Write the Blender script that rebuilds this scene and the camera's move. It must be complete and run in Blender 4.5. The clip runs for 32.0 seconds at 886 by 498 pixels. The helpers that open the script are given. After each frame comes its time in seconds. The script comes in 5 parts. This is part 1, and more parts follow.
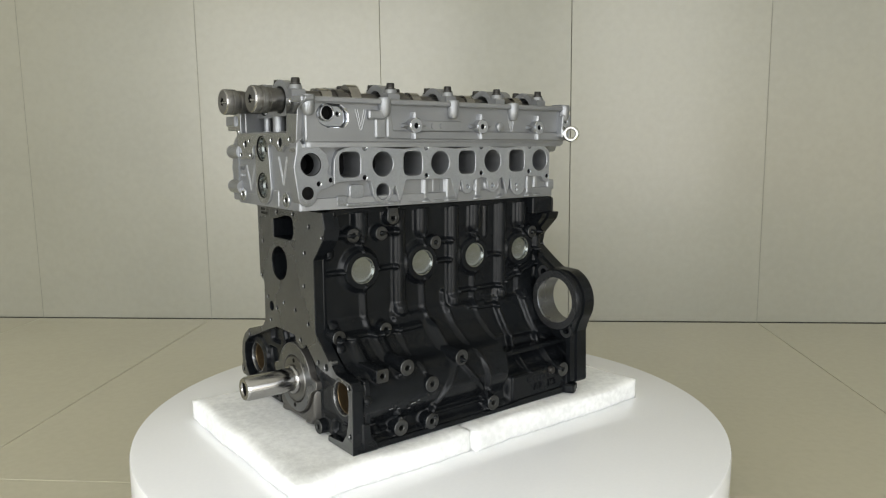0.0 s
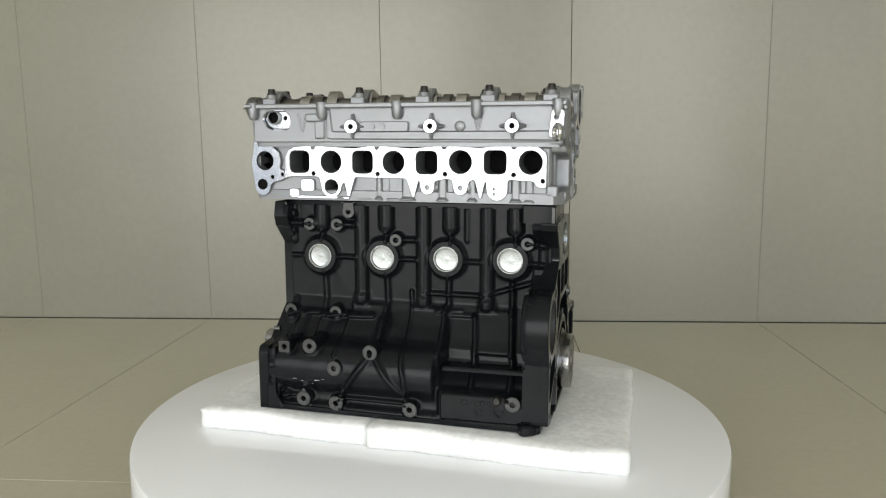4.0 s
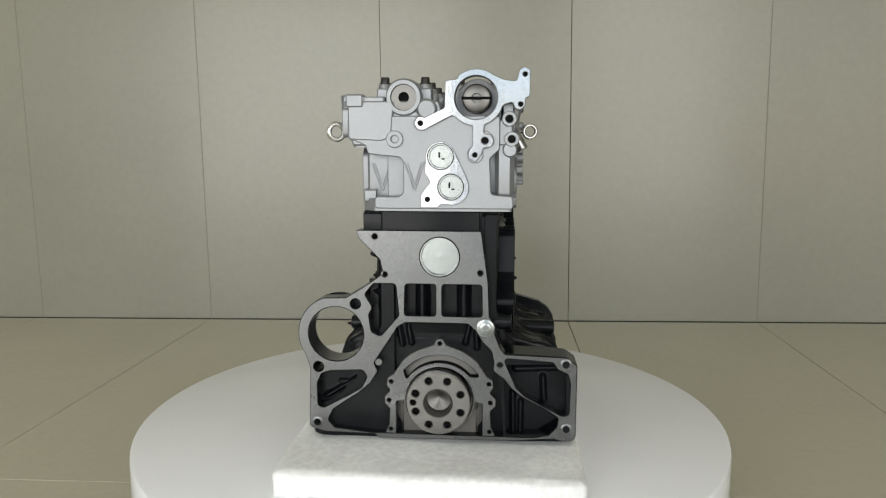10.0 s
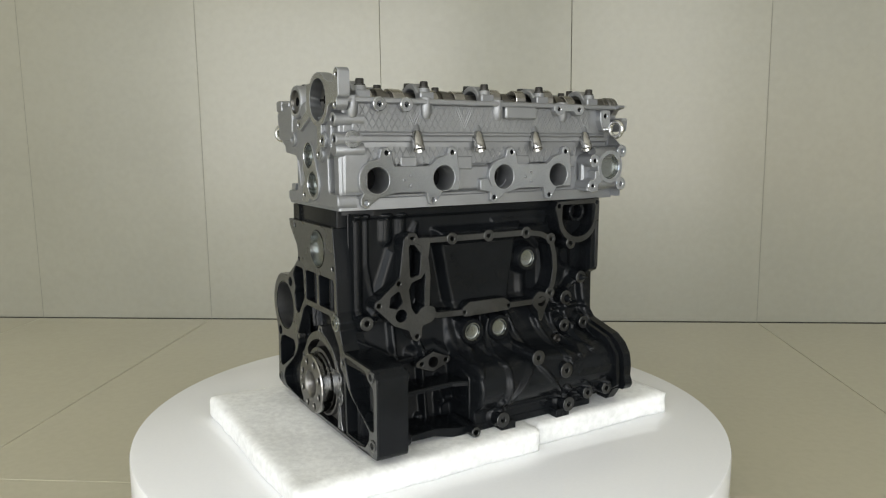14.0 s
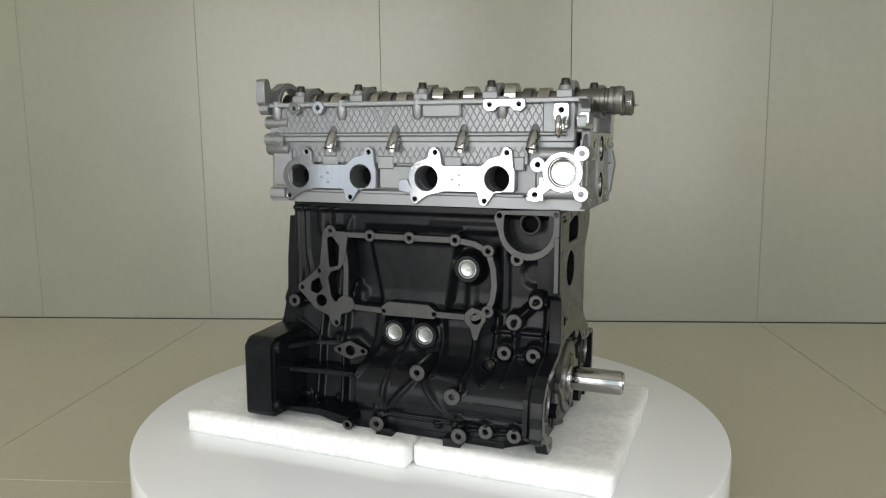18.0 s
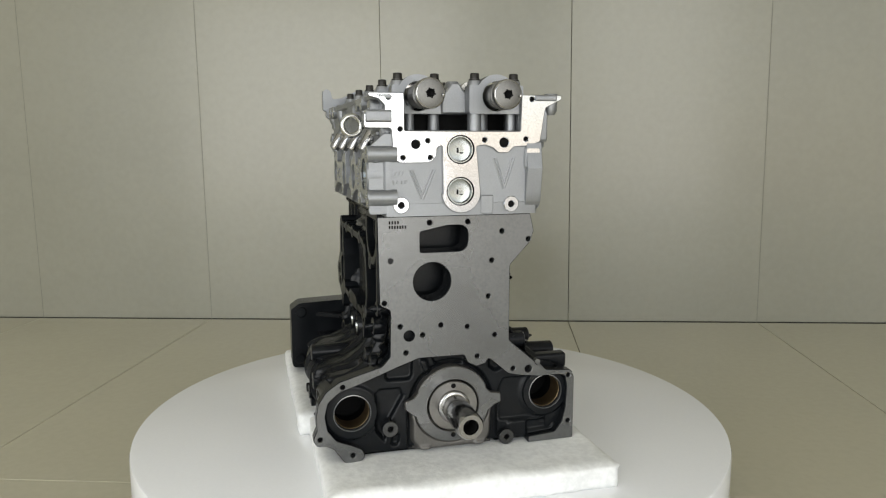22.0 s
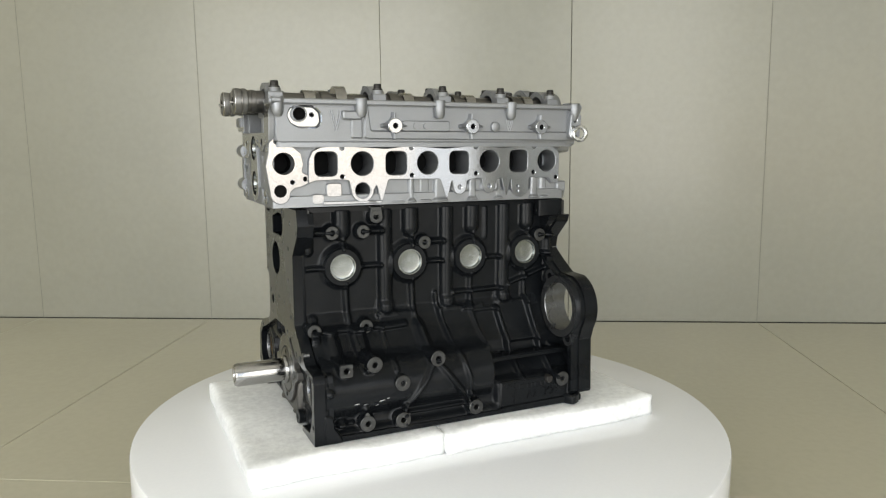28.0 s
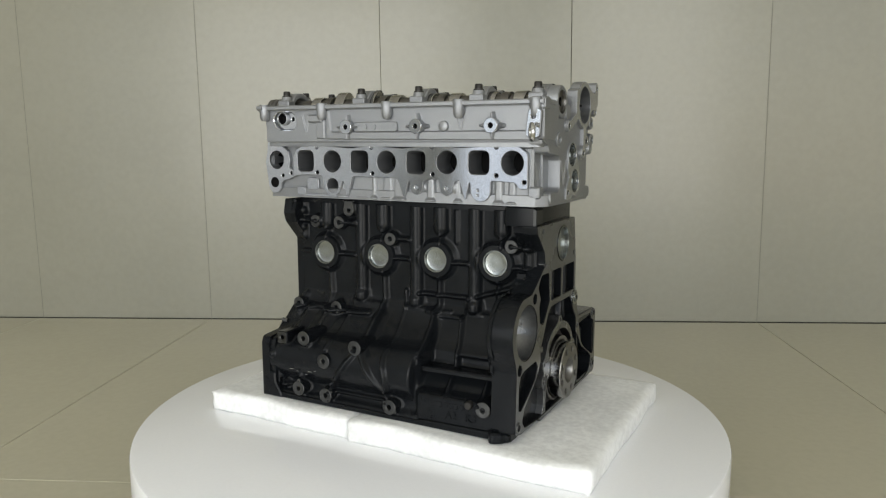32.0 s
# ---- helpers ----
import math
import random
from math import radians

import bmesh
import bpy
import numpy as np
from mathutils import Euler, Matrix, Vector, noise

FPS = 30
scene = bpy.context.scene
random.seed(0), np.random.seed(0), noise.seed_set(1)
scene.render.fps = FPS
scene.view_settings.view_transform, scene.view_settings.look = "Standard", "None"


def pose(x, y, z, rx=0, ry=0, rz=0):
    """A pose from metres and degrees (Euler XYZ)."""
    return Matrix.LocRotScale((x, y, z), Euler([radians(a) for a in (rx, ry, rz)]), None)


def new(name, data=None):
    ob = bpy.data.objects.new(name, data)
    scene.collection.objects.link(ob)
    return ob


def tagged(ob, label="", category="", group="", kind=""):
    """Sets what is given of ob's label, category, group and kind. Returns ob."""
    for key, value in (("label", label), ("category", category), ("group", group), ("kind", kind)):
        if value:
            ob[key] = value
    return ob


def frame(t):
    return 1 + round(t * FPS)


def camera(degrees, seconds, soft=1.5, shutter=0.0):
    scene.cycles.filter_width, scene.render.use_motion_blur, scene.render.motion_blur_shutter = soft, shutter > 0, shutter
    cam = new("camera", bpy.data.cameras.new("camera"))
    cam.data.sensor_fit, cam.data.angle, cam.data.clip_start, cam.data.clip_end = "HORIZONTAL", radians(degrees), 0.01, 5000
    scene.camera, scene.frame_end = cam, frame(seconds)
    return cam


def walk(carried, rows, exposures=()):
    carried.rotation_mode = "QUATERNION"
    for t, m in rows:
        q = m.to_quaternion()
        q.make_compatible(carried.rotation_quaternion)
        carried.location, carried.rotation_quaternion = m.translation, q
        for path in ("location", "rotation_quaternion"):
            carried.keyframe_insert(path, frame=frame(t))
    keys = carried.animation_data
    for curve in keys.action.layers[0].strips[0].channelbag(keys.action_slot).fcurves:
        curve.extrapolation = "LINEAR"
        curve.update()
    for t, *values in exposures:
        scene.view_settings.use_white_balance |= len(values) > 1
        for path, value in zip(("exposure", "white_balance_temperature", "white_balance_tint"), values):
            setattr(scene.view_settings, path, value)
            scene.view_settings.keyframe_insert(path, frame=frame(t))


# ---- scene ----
# The camera stands still on a tripod; the turntable and what it carries turn.
cam = camera(62.13, 32.0, soft=1.2)
EYE = pose(0.0, -1.1097, 0.4081, 90 - 8.25, 0, -0.874)
EXPOSURES = [(0.0, -0.04), (1.0, -0.05), (2.0, -0.32), (3.0, -0.38), (5.0, -0.22), (6.0, -0.16), (7.0, -0.11), (9.0, -0.40), (10.0, -0.43), (12.0, -0.19), (13.0, -0.09), (15.0, -0.2), (17.0, -0.38), (18.5, -0.36), (20.5, -0.1), (22.9, -0.50), (25.0, -0.38), (27.0, -0.12), (28.0, -0.06), (29.0, -0.33), (30.5, -0.43), (31.0, -0.42), (32.0, -0.3)]
walk(cam, [(0.0, EYE), (32.0, EYE)], exposures=EXPOSURES)

TURN_START, TURN_RATE = 37.3, -13.3176      # degrees, degrees a second
FLOOR_Z, TABLE_Z, FOAM_Z = -0.1777, -0.010, 0.0225
WALL_YAW, ROOM_TILT = -5.30, -0.69

# ---- world and light ----
world = bpy.data.worlds.new("world")
scene.world = world
world.use_nodes = True
wn = world.node_tree.nodes
sky = wn.new("ShaderNodeTexSky")
sky.sky_type, sky.sun_disc = "NISHITA", False
sky.sun_elevation, sky.sun_rotation = radians(40), radians(150)
wn["Background"].inputs["Strength"].default_value = 0.10
world.node_tree.links.new(sky.outputs["Color"], wn["Background"].inputs["Color"])


def window_light(name, x, y, z, w, h, watts, yaw, colour=(0.99, 0.985, 0.965)):
    d = bpy.data.lights.new(name, "AREA")
    d.shape, d.size, d.size_y, d.energy, d.color = "RECTANGLE", w, h, watts, colour
    ob = new(name, d)
    ob.matrix_world = pose(x, y, z, 90, 0, yaw)
    return ob


window_light("daylight_right", 1.08, -3.42, 0.86, 1.36, 2.1, 43, 0)
window_light("daylight_far_right", 3.10, -3.42, 0.86, 2.60, 2.1, 24, 0)
window_light("daylight_left", -1.98, -3.42, 0.86, 2.76, 2.1, 106, 0)
window_light("daylight_far_left", -4.10, -3.42, 0.86, 1.30, 2.1, 11, 0, (0.80, 0.88, 1.0))
window_light("daylight_door", -0.12, -3.42, 0.86, 0.92, 2.1, 8.0, 0, (0.78, 0.88, 1.0))


# ---- materials ----
def shader(name, base, rough=0.5, metal=0.0, spread=0.10, grain=400.0, bump=0.0, bump_scale=900.0, stain=6.0, rough_var=0.08, coat=0.0, random_obj=0.0, gloss=0.5):
    """A principled material with grain at two scales, varied roughness and a fine bump."""
    m = bpy.data.materials.new(name)
    m.use_nodes = True
    n, l = m.node_tree.nodes, m.node_tree.links
    p = n["Principled BSDF"]
    p.inputs["Metallic"].default_value = metal
    p.inputs["Coat Weight"].default_value = coat
    p.inputs["Specular IOR Level"].default_value = gloss
    tc = n.new("ShaderNodeTexCoord")
    where = tc.outputs["Object"]
    if random_obj:
        tile_info, shift = n.new("ShaderNodeObjectInfo"), n.new("ShaderNodeVectorMath")
        shift.operation = "MULTIPLY_ADD"
        shift.inputs[1].default_value, shift.inputs[2].default_value = (37.0, 53.0, 29.0), (0, 0, 0)
        l.new(tile_info.outputs["Random"], shift.inputs[0])
        l.new(where, shift.inputs[2])
        where = shift.outputs["Vector"]
    big, fine = n.new("ShaderNodeTexNoise"), n.new("ShaderNodeTexNoise")
    big.inputs["Scale"].default_value, big.inputs["Detail"].default_value = stain, 5
    fine.inputs["Scale"].default_value, fine.inputs["Detail"].default_value = grain, 3
    for x in (big, fine):
        l.new(where, x.inputs["Vector"])
    mix = n.new("ShaderNodeMath")
    mix.operation = "ADD"
    l.new(big.outputs["Fac"], mix.inputs[0])
    l.new(fine.outputs["Fac"], mix.inputs[1])
    ramp = n.new("ShaderNodeMapRange")
    ramp.interpolation_type = "SMOOTHERSTEP"
    ramp.inputs["From Min"].default_value, ramp.inputs["From Max"].default_value = 0.5, 1.5
    ramp.inputs["To Min"].default_value, ramp.inputs["To Max"].default_value = 1 - spread, 1 + spread
    l.new(mix.outputs[0], ramp.inputs["Value"])
    val = ramp.outputs["Result"]
    if random_obj:
        info, rr, mul = n.new("ShaderNodeObjectInfo"), n.new("ShaderNodeMapRange"), n.new("ShaderNodeMath")
        rr.inputs["To Min"].default_value, rr.inputs["To Max"].default_value = 1 - random_obj, 1 + random_obj
        mul.operation = "MULTIPLY"
        l.new(info.outputs["Random"], rr.inputs["Value"])
        l.new(rr.outputs["Result"], mul.inputs[0])
        l.new(val, mul.inputs[1])
        val = mul.outputs[0]
    col = n.new("ShaderNodeVectorMath")
    col.operation = "SCALE"
    col.inputs[0].default_value = base
    l.new(val, col.inputs["Scale"])
    l.new(col.outputs["Vector"], p.inputs["Base Color"])
    rv = n.new("ShaderNodeMapRange")
    rv.interpolation_type = "SMOOTHERSTEP"
    rv.inputs["From Min"].default_value, rv.inputs["From Max"].default_value = 0.15, 0.85
    rv.inputs["To Min"].default_value, rv.inputs["To Max"].default_value = max(rough - rough_var, 0.02), rough + rough_var
    l.new(big.outputs["Fac"], rv.inputs["Value"])
    l.new(rv.outputs["Result"], p.inputs["Roughness"])
    if bump:
        b, bt = n.new("ShaderNodeBump"), n.new("ShaderNodeTexNoise")
        bt.inputs["Scale"].default_value, bt.inputs["Detail"].default_value = bump_scale, 4
        b.inputs["Strength"].default_value, b.inputs["Distance"].default_value = bump, 0.001
        l.new(where, bt.inputs["Vector"])
        l.new(bt.outputs["Fac"], b.inputs["Height"])
        l.new(b.outputs["Normal"], p.inputs["Normal"])
    return m


def lay_grooves(m, stretch, strength, scale=350.0):
    """Fine machining lines: noise stretched along one way, as a bump and in the roughness."""
    n, l = m.node_tree.nodes, m.node_tree.links
    tc, mp, t, b = n.new("ShaderNodeTexCoord"), n.new("ShaderNodeMapping"), n.new("ShaderNodeTexNoise"), n.new("ShaderNodeBump")
    mp.inputs["Scale"].default_value = stretch
    t.inputs["Scale"].default_value, t.inputs["Detail"].default_value = scale, 3
    b.inputs["Strength"].default_value, b.inputs["Distance"].default_value = strength, 0.0005
    l.new(tc.outputs["Object"], mp.inputs["Vector"])
    l.new(mp.outputs["Vector"], t.inputs["Vector"])
    l.new(t.outputs["Fac"], b.inputs["Height"])
    l.new(b.outputs["Normal"], n["Principled BSDF"].inputs["Normal"])
    return m


BLACK = shader("black_block_paint", (0.0064, 0.0074, 0.0086), 0.23, 0.0, 0.32, 700, 0.15, 460, 22, 0.05, gloss=0.18)
IRON = lay_grooves(shader("machined_iron", (0.160, 0.163, 0.164), 0.27, 0.86, 0.12, 300, stain=9, rough_var=0.04), (1, 1, 0.12), 0.05)
ALU = shader("cast_aluminium", (0.295, 0.304, 0.315), 0.40, 0.74, 0.09, 900, 0.34, 1300, 12, 0.07)
FACED = lay_grooves(shader("machined_aluminium", (0.50, 0.515, 0.54), 0.10, 0.97, 0.10, 400, stain=16, rough_var=0.02), (1, 1, 0.2), 0.04)
SPOT = lay_grooves(shader("spot_faced_iron", (0.080, 0.081, 0.080), 0.42, 1.0, 0.24, 600, stain=30, rough_var=0.12), (1, 1, 0.35), 0.12)
STEEL = shader("ground_steel", (0.38, 0.375, 0.365), 0.15, 1.0, 0.10, 500, stain=20, rough_var=0.04)
FLANGE = shader("turned_crank_steel", (0.20, 0.195, 0.185), 0.34, 1.0, 0.10, 500, stain=20, rough_var=0.05)
NOSE = shader("dull_cam_nose", (0.19, 0.187, 0.178), 0.42, 0.9, 0.14, 500, 0.2, 900, 30)
CAMSTEEL = shader("dark_cam_steel", (0.16, 0.155, 0.145), 0.36, 1.0, 0.08, 500, stain=30)
ZINC = shader("zinc_plug", (0.31, 0.327, 0.320), 0.21, 1.0, 0.10, 200, stain=30, rough_var=0.04)
BRASS = shader("bronze_bush", (0.15, 0.105, 0.055), 0.42, 0.8, 0.15, 500)
LOBE = shader("polished_cam_lobe", (0.38, 0.37, 0.355), 0.14, 1.0, 0.08, 500, stain=30, rough_var=0.04)
BOLT = shader("black_oxide_bolt", (0.035, 0.033, 0.030), 0.4, 0.6, 0.2, 500)
CHROME = shader("zinc_plated_hook", (0.58, 0.58, 0.56), 0.19, 1.0, 0.08, 500, rough_var=0.04)
CAPIRON = shader("bare_cast_iron", (0.14, 0.135, 0.125), 0.5, 0.8, 0.18, 700, 0.3, 1200, 20)
# near black painted as the shade in holes, slots and ports; also stamped marks
DARK = shader("shade_and_ink_black", (0.006, 0.006, 0.006), 0.7, 0.0, 0.2, 300, gloss=0.08)
FOAM = shader("white_foam", (0.875, 0.885, 0.87), 0.75, 0.0, 0.11, 120, 0.4, 260, 9, 0.05)
TABLE = shader("white_lacquer", (0.92, 0.93, 0.945), 0.07, 0.0, 0.012, 200, stain=3, rough_var=0.03, coat=0.2)
TABLE_BASE = shader("dark_table_base", (0.03, 0.03, 0.035), 0.5)
TILE = shader("beige_wall_tile", (0.294, 0.286, 0.229), 0.22, 0.0, 0.04, 50, 0.0, 40, 2.6, 0.03, random_obj=0.012, gloss=0.55)
FLOOR_TILE = shader("beige_floor_tile", (0.52, 0.492, 0.372), 0.20, 0.0, 0.035, 60, 0.0, 40, 1.6, 0.02, random_obj=0.02)
GROUT = shader("dark_grout", (0.065, 0.061, 0.050), 0.8, 0.0, 0.2, 100)
GROUT_LIGHT = shader("light_grout", (0.185, 0.178, 0.142), 0.7, 0.0, 0.15, 100)
PLASTER = shader("white_plaster", (0.82, 0.81, 0.77), 0.8, 0.0, 0.04, 60, 0.1, 80, 2)
SIDE_WALL = shader("white_side_wall", (0.82, 0.83, 0.84), 0.6, 0.0, 0.05, 60, 0.1, 80, 2)



def hatch_lines(m):
    """Raised diamond lines cast into a wall: two families of slanted waves as a bump."""
    n, l = m.node_tree.nodes, m.node_tree.links
    tc, hi = n.new("ShaderNodeTexCoord"), n.new("ShaderNodeMath")
    hi.operation = "MAXIMUM"
    for k, a in enumerate((30, -30)):
        mp, w, r = n.new("ShaderNodeMapping"), n.new("ShaderNodeTexWave"), n.new("ShaderNodeMapRange")
        mp.inputs["Rotation"].default_value = (0, radians(a), 0)
        w.bands_direction, w.wave_profile = "X", "SIN"
        w.inputs["Scale"].default_value = 40.0
        r.inputs["From Min"].default_value, r.inputs["From Max"].default_value = 0.92, 0.995
        l.new(tc.outputs["Object"], mp.inputs["Vector"])
        l.new(mp.outputs["Vector"], w.inputs["Vector"])
        l.new(w.outputs["Fac"], r.inputs["Value"])
        l.new(r.outputs["Result"], hi.inputs[k])
    b = n.new("ShaderNodeBump")
    b.inputs["Strength"].default_value, b.inputs["Distance"].default_value = 0.7, 0.0020
    l.new(hi.outputs[0], b.inputs["Height"])
    l.new(b.outputs["Normal"], n["Principled BSDF"].inputs["Normal"])
    return m


HATCH = hatch_lines(shader("hatched_cast_aluminium", (0.295, 0.304, 0.315), 0.42, 0.72, 0.07, 900, stain=12))

# ---- mesh helpers (engine sizes in millimetres) ----
class Geo:
    """Collects faces of one mesh; k scales to metres."""
    def __init__(self, k=0.001):
        self.v, self.f, self.m, self.k = [], [], [], k

    def add(self, verts, faces, mat=0):
        o = len(self.v)
        self.v += [tuple(c * self.k for c in p) for p in verts]
        self.f += [[o + i for i in f] for f in faces]
        self.m += [mat] * len(faces)
        return self


def link(name, g, mats, parent=None, label="", smooth=38):
    """One mesh object from a Geo, under its parent, with edges sharper than `smooth` degrees kept hard."""
    me = bpy.data.meshes.new(name)
    me.from_pydata(g.v, [], g.f)
    for mt in (mats if isinstance(mats, (list, tuple)) else [mats]):
        me.materials.append(mt)
    me.polygons.foreach_set("material_index", g.m)
    bm = bmesh.new()
    bm.from_mesh(me)
    bmesh.ops.recalc_face_normals(bm, faces=bm.faces)
    lim = radians(smooth)
    for f in bm.faces:
        f.smooth = True
    for e in bm.edges:
        e.smooth = len(e.link_faces) == 2 and e.calc_face_angle(4.0) < lim
    bm.to_mesh(me)
    bm.free()
    ob = new(name, me)
    if parent is not None:
        ob.parent = parent
    if label:
        ob["label"] = label
    return ob


def circle(cu, cv, r, n=24, a0=0.0):
    return [(cu + r * math.cos(a0 + 2 * math.pi * i / n), cv + r * math.sin(a0 + 2 * math.pi * i / n)) for i in range(n)]


def arc(cu, cv, r, a, b, n=10):
    return [(cu + r * math.cos(radians(a + (b - a) * i / n)), cv + r * math.sin(radians(a + (b - a) * i / n))) for i in range(n + 1)]


def soft(pts, r=4.0, n=3):
    """A polygon with its corners rounded by radius r (or a third value at a corner)."""
    out = []
    k = len(pts)
    for i in range(k):
        p, a, b = Vector(pts[i][:2]), Vector(pts[i - 1][:2]), Vector(pts[(i + 1) % k][:2])
        rr = pts[i][2] if len(pts[i]) > 2 else r
        da, db = a - p, b - p
        la, lb = da.length, db.length
        if rr <= 0 or la < 1e-6 or lb < 1e-6:
            out.append(tuple(p))
            continue
        da, db = da / la, db / lb
        ang = math.acos(max(-1, min(1, da.dot(db))))
        if ang > 3.05:
            out.append(tuple(p))
            continue
        t = min(rr / math.tan(ang / 2), 0.48 * la, 0.48 * lb)
        s, e = p + da * t, p + db * t
        for j in range(n + 1):
            w = j / n
            out.append(tuple((1 - w) ** 2 * s + 2 * w * (1 - w) * p + w * w * e))
    return out


def rrect(cu, cv, w, h, r=3.0, n=3):
    return soft([(cu - w / 2, cv - h / 2), (cu + w / 2, cv - h / 2), (cu + w / 2, cv + h / 2), (cu - w / 2, cv + h / 2)], r, n)


def area2(loop):
    return sum(loop[i - 1][0] * loop[i][1] - loop[i][0] * loop[i - 1][1] for i in range(len(loop)))


def inset(loop, d):
    """The loop moved inwards (to its left, counter-clockwise) by d."""
    out, k = [], len(loop)
    for i in range(k):
        p, a, b = Vector(loop[i]), Vector(loop[i - 1]), Vector(loop[(i + 1) % k])
        e1, e2 = (p - a), (b - p)
        if e1.length < 1e-7 or e2.length < 1e-7:
            out.append(tuple(p))
            continue
        n1, n2 = Vector((-e1.y, e1.x)).normalized(), Vector((-e2.y, e2.x)).normalized()
        m = n1 + n2
        if m.length < 0.3:
            out.append(tuple(p))
            continue
        m.normalize()
        out.append(tuple(p + m * d / max(m.dot(n1), 0.5)))
    return out


def on(axis, u, v, d):
    return (d, u, v) if axis == "x" else (u, d, v) if axis == "y" else (u, v, d)


def prism(g, axis, outer, d0, d1, holes=(), chamfer=0.8, face=0, side=0, bore=None, back=None, dark=2, sink=9.0):
    """A plate with holes between the depths d0 (back) and d1 (worked face), its face edges chamfered. Small holes are drilled blind."""
    from mathutils.geometry import tessellate_polygon
    s = 1 if d1 > d0 else -1
    loops = [list(outer) if area2(outer) > 0 else list(outer)[::-1]]
    loops += [list(h)[::-1] if area2(h) > 0 else list(h) for h in holes]
    inner = [inset(lp, chamfer) for lp in loops] if chamfer else loops
    blind = [i > 0 and bore is not None and max(p[0] for p in lp) - min(p[0] for p in lp) < 13 for i, lp in enumerate(loops)]
    for i, (lp, ins) in enumerate(zip(loops, inner)):
        k, mt = len(lp), side if i == 0 or bore is None else bore
        foot = d0
        if blind[i]:
            foot, mt = d1 - s * min(sink, abs(d1 - d0) * 0.8), face
            g.add([on(axis, u, v, foot) for u, v in lp], [tuple(range(k))], dark)
        rings = [[on(axis, u, v, foot) for u, v in lp], [on(axis, u, v, d1 - s * chamfer) for u, v in lp]]
        if chamfer:
            rings.append([on(axis, u, v, d1) for u, v in ins])
        g.add([p for r in rings for p in r],
              [(a * k + j, a * k + (j + 1) % k, (a + 1) * k + (j + 1) % k, (a + 1) * k + j) for a in range(len(rings) - 1) for j in range(k)], mt)
    through_loops = [lp for lp, b in zip(loops, blind) if not b]
    for lps, d, mt in ((inner, d1, face), (through_loops, d0, side if back is None else back)):
        tris = tessellate_polygon([[Vector((u, v, 0)) for u, v in lp] for lp in lps])
        g.add([on(axis, u, v, d) for lp in lps for u, v in lp], tris, mt)
    # one weld so that the walls and faces share their points
    return g


def weld(g, dist=1e-6):
    seen, remap, verts = {}, [], []
    for p in g.v:
        key = tuple(round(c / dist) for c in p)
        if key not in seen:
            seen[key] = len(verts)
            verts.append(p)
        remap.append(seen[key])
    f2, m2 = [], []
    for f, mt in zip(g.f, g.m):
        q = []
        for i in (remap[i] for i in f):
            if i not in q:
                q.append(i)
        if len(q) > 2:
            f2.append(q)
            m2.append(mt)
    g.v, g.f, g.m = verts, f2, m2
    return g


def lathe(g, axis, cu, cv, profile, n=24, mats=0, caps=True):
    """A turned form: profile rows of (radius, depth) along the axis; mats one index or one for each step."""
    rings = [[on(axis, cu + r * math.cos(2 * math.pi * i / n), cv + r * math.sin(2 * math.pi * i / n), d) for i in range(n)] for r, d in profile]
    for a in range(len(rings) - 1):
        mt = mats if isinstance(mats, int) else mats[a]
        g.add(rings[a] + rings[a + 1], [(j, (j + 1) % n, n + (j + 1) % n, n + j) for j in range(n)], mt)
    if not caps or min(profile[0][0], profile[-1][0]) > 1:
        return g
    for r, ring, mt in ((profile[0][0], rings[0], mats if isinstance(mats, int) else mats[0]), (profile[-1][0], rings[-1], mats if isinstance(mats, int) else mats[-1])):
        if r > 1e-6:
            g.add(ring, [tuple(range(n))], mt)
    return g


def boss(g, axis, cu, cv, r, d0, d1, hole=0.0, deep=10.0, face=1, side=0, dark=2, n=20, taper=0.0):
    """A round boss from d0 to its worked face at d1, with a tapped blind hole."""
    s = 1 if d1 > d0 else -1
    c = min(0.8, r * 0.1)
    prof = [(r + taper, d0), (r, d1 - s * c), (r - c, d1)]
    mats = [side, face]
    if hole:
        prof += [(hole + 0.7, d1), (hole, d1 - s * 0.8), (hole, d1 - s * deep), (0.01, d1 - s * deep)]
        mats += [face, face, face, dark]
    else:
        prof += [(0.01, d1)]
        mats += [face]
    return lathe(g, axis, cu, cv, prof, n, mats)


def bar(g, p, q, w, h=None, up=(0, 0, 1), w2=None, mat=0, n=6):
    """A rib from p to q with a rounded crest: half-oval section, w wide and h high along `up`."""
    p, q, up = Vector(p), Vector(q), Vector(up)
    t = (q - p).normalized()
    side = t.cross(up).normalized()
    up = side.cross(t).normalized()
    h = h or w
    rings = []
    for c, ww in ((p, w), (q, w2 or w)):
        rings.append([c + side * (ww / 2 * math.cos(a) * (1.25 if abs(math.sin(a)) < 0.1 else 1)) + up * (h * math.sin(a)) for a in (math.pi * i / n for i in range(n + 1))])
    k = n + 1
    g.add([tuple(v) for r in rings for v in r], [(j, j + 1, k + j + 1, k + j) for j in range(n)] + [tuple(range(k)), tuple(range(k, 2 * k)), (0, k, 2 * k - 1, k - 1)], mat)
    return g


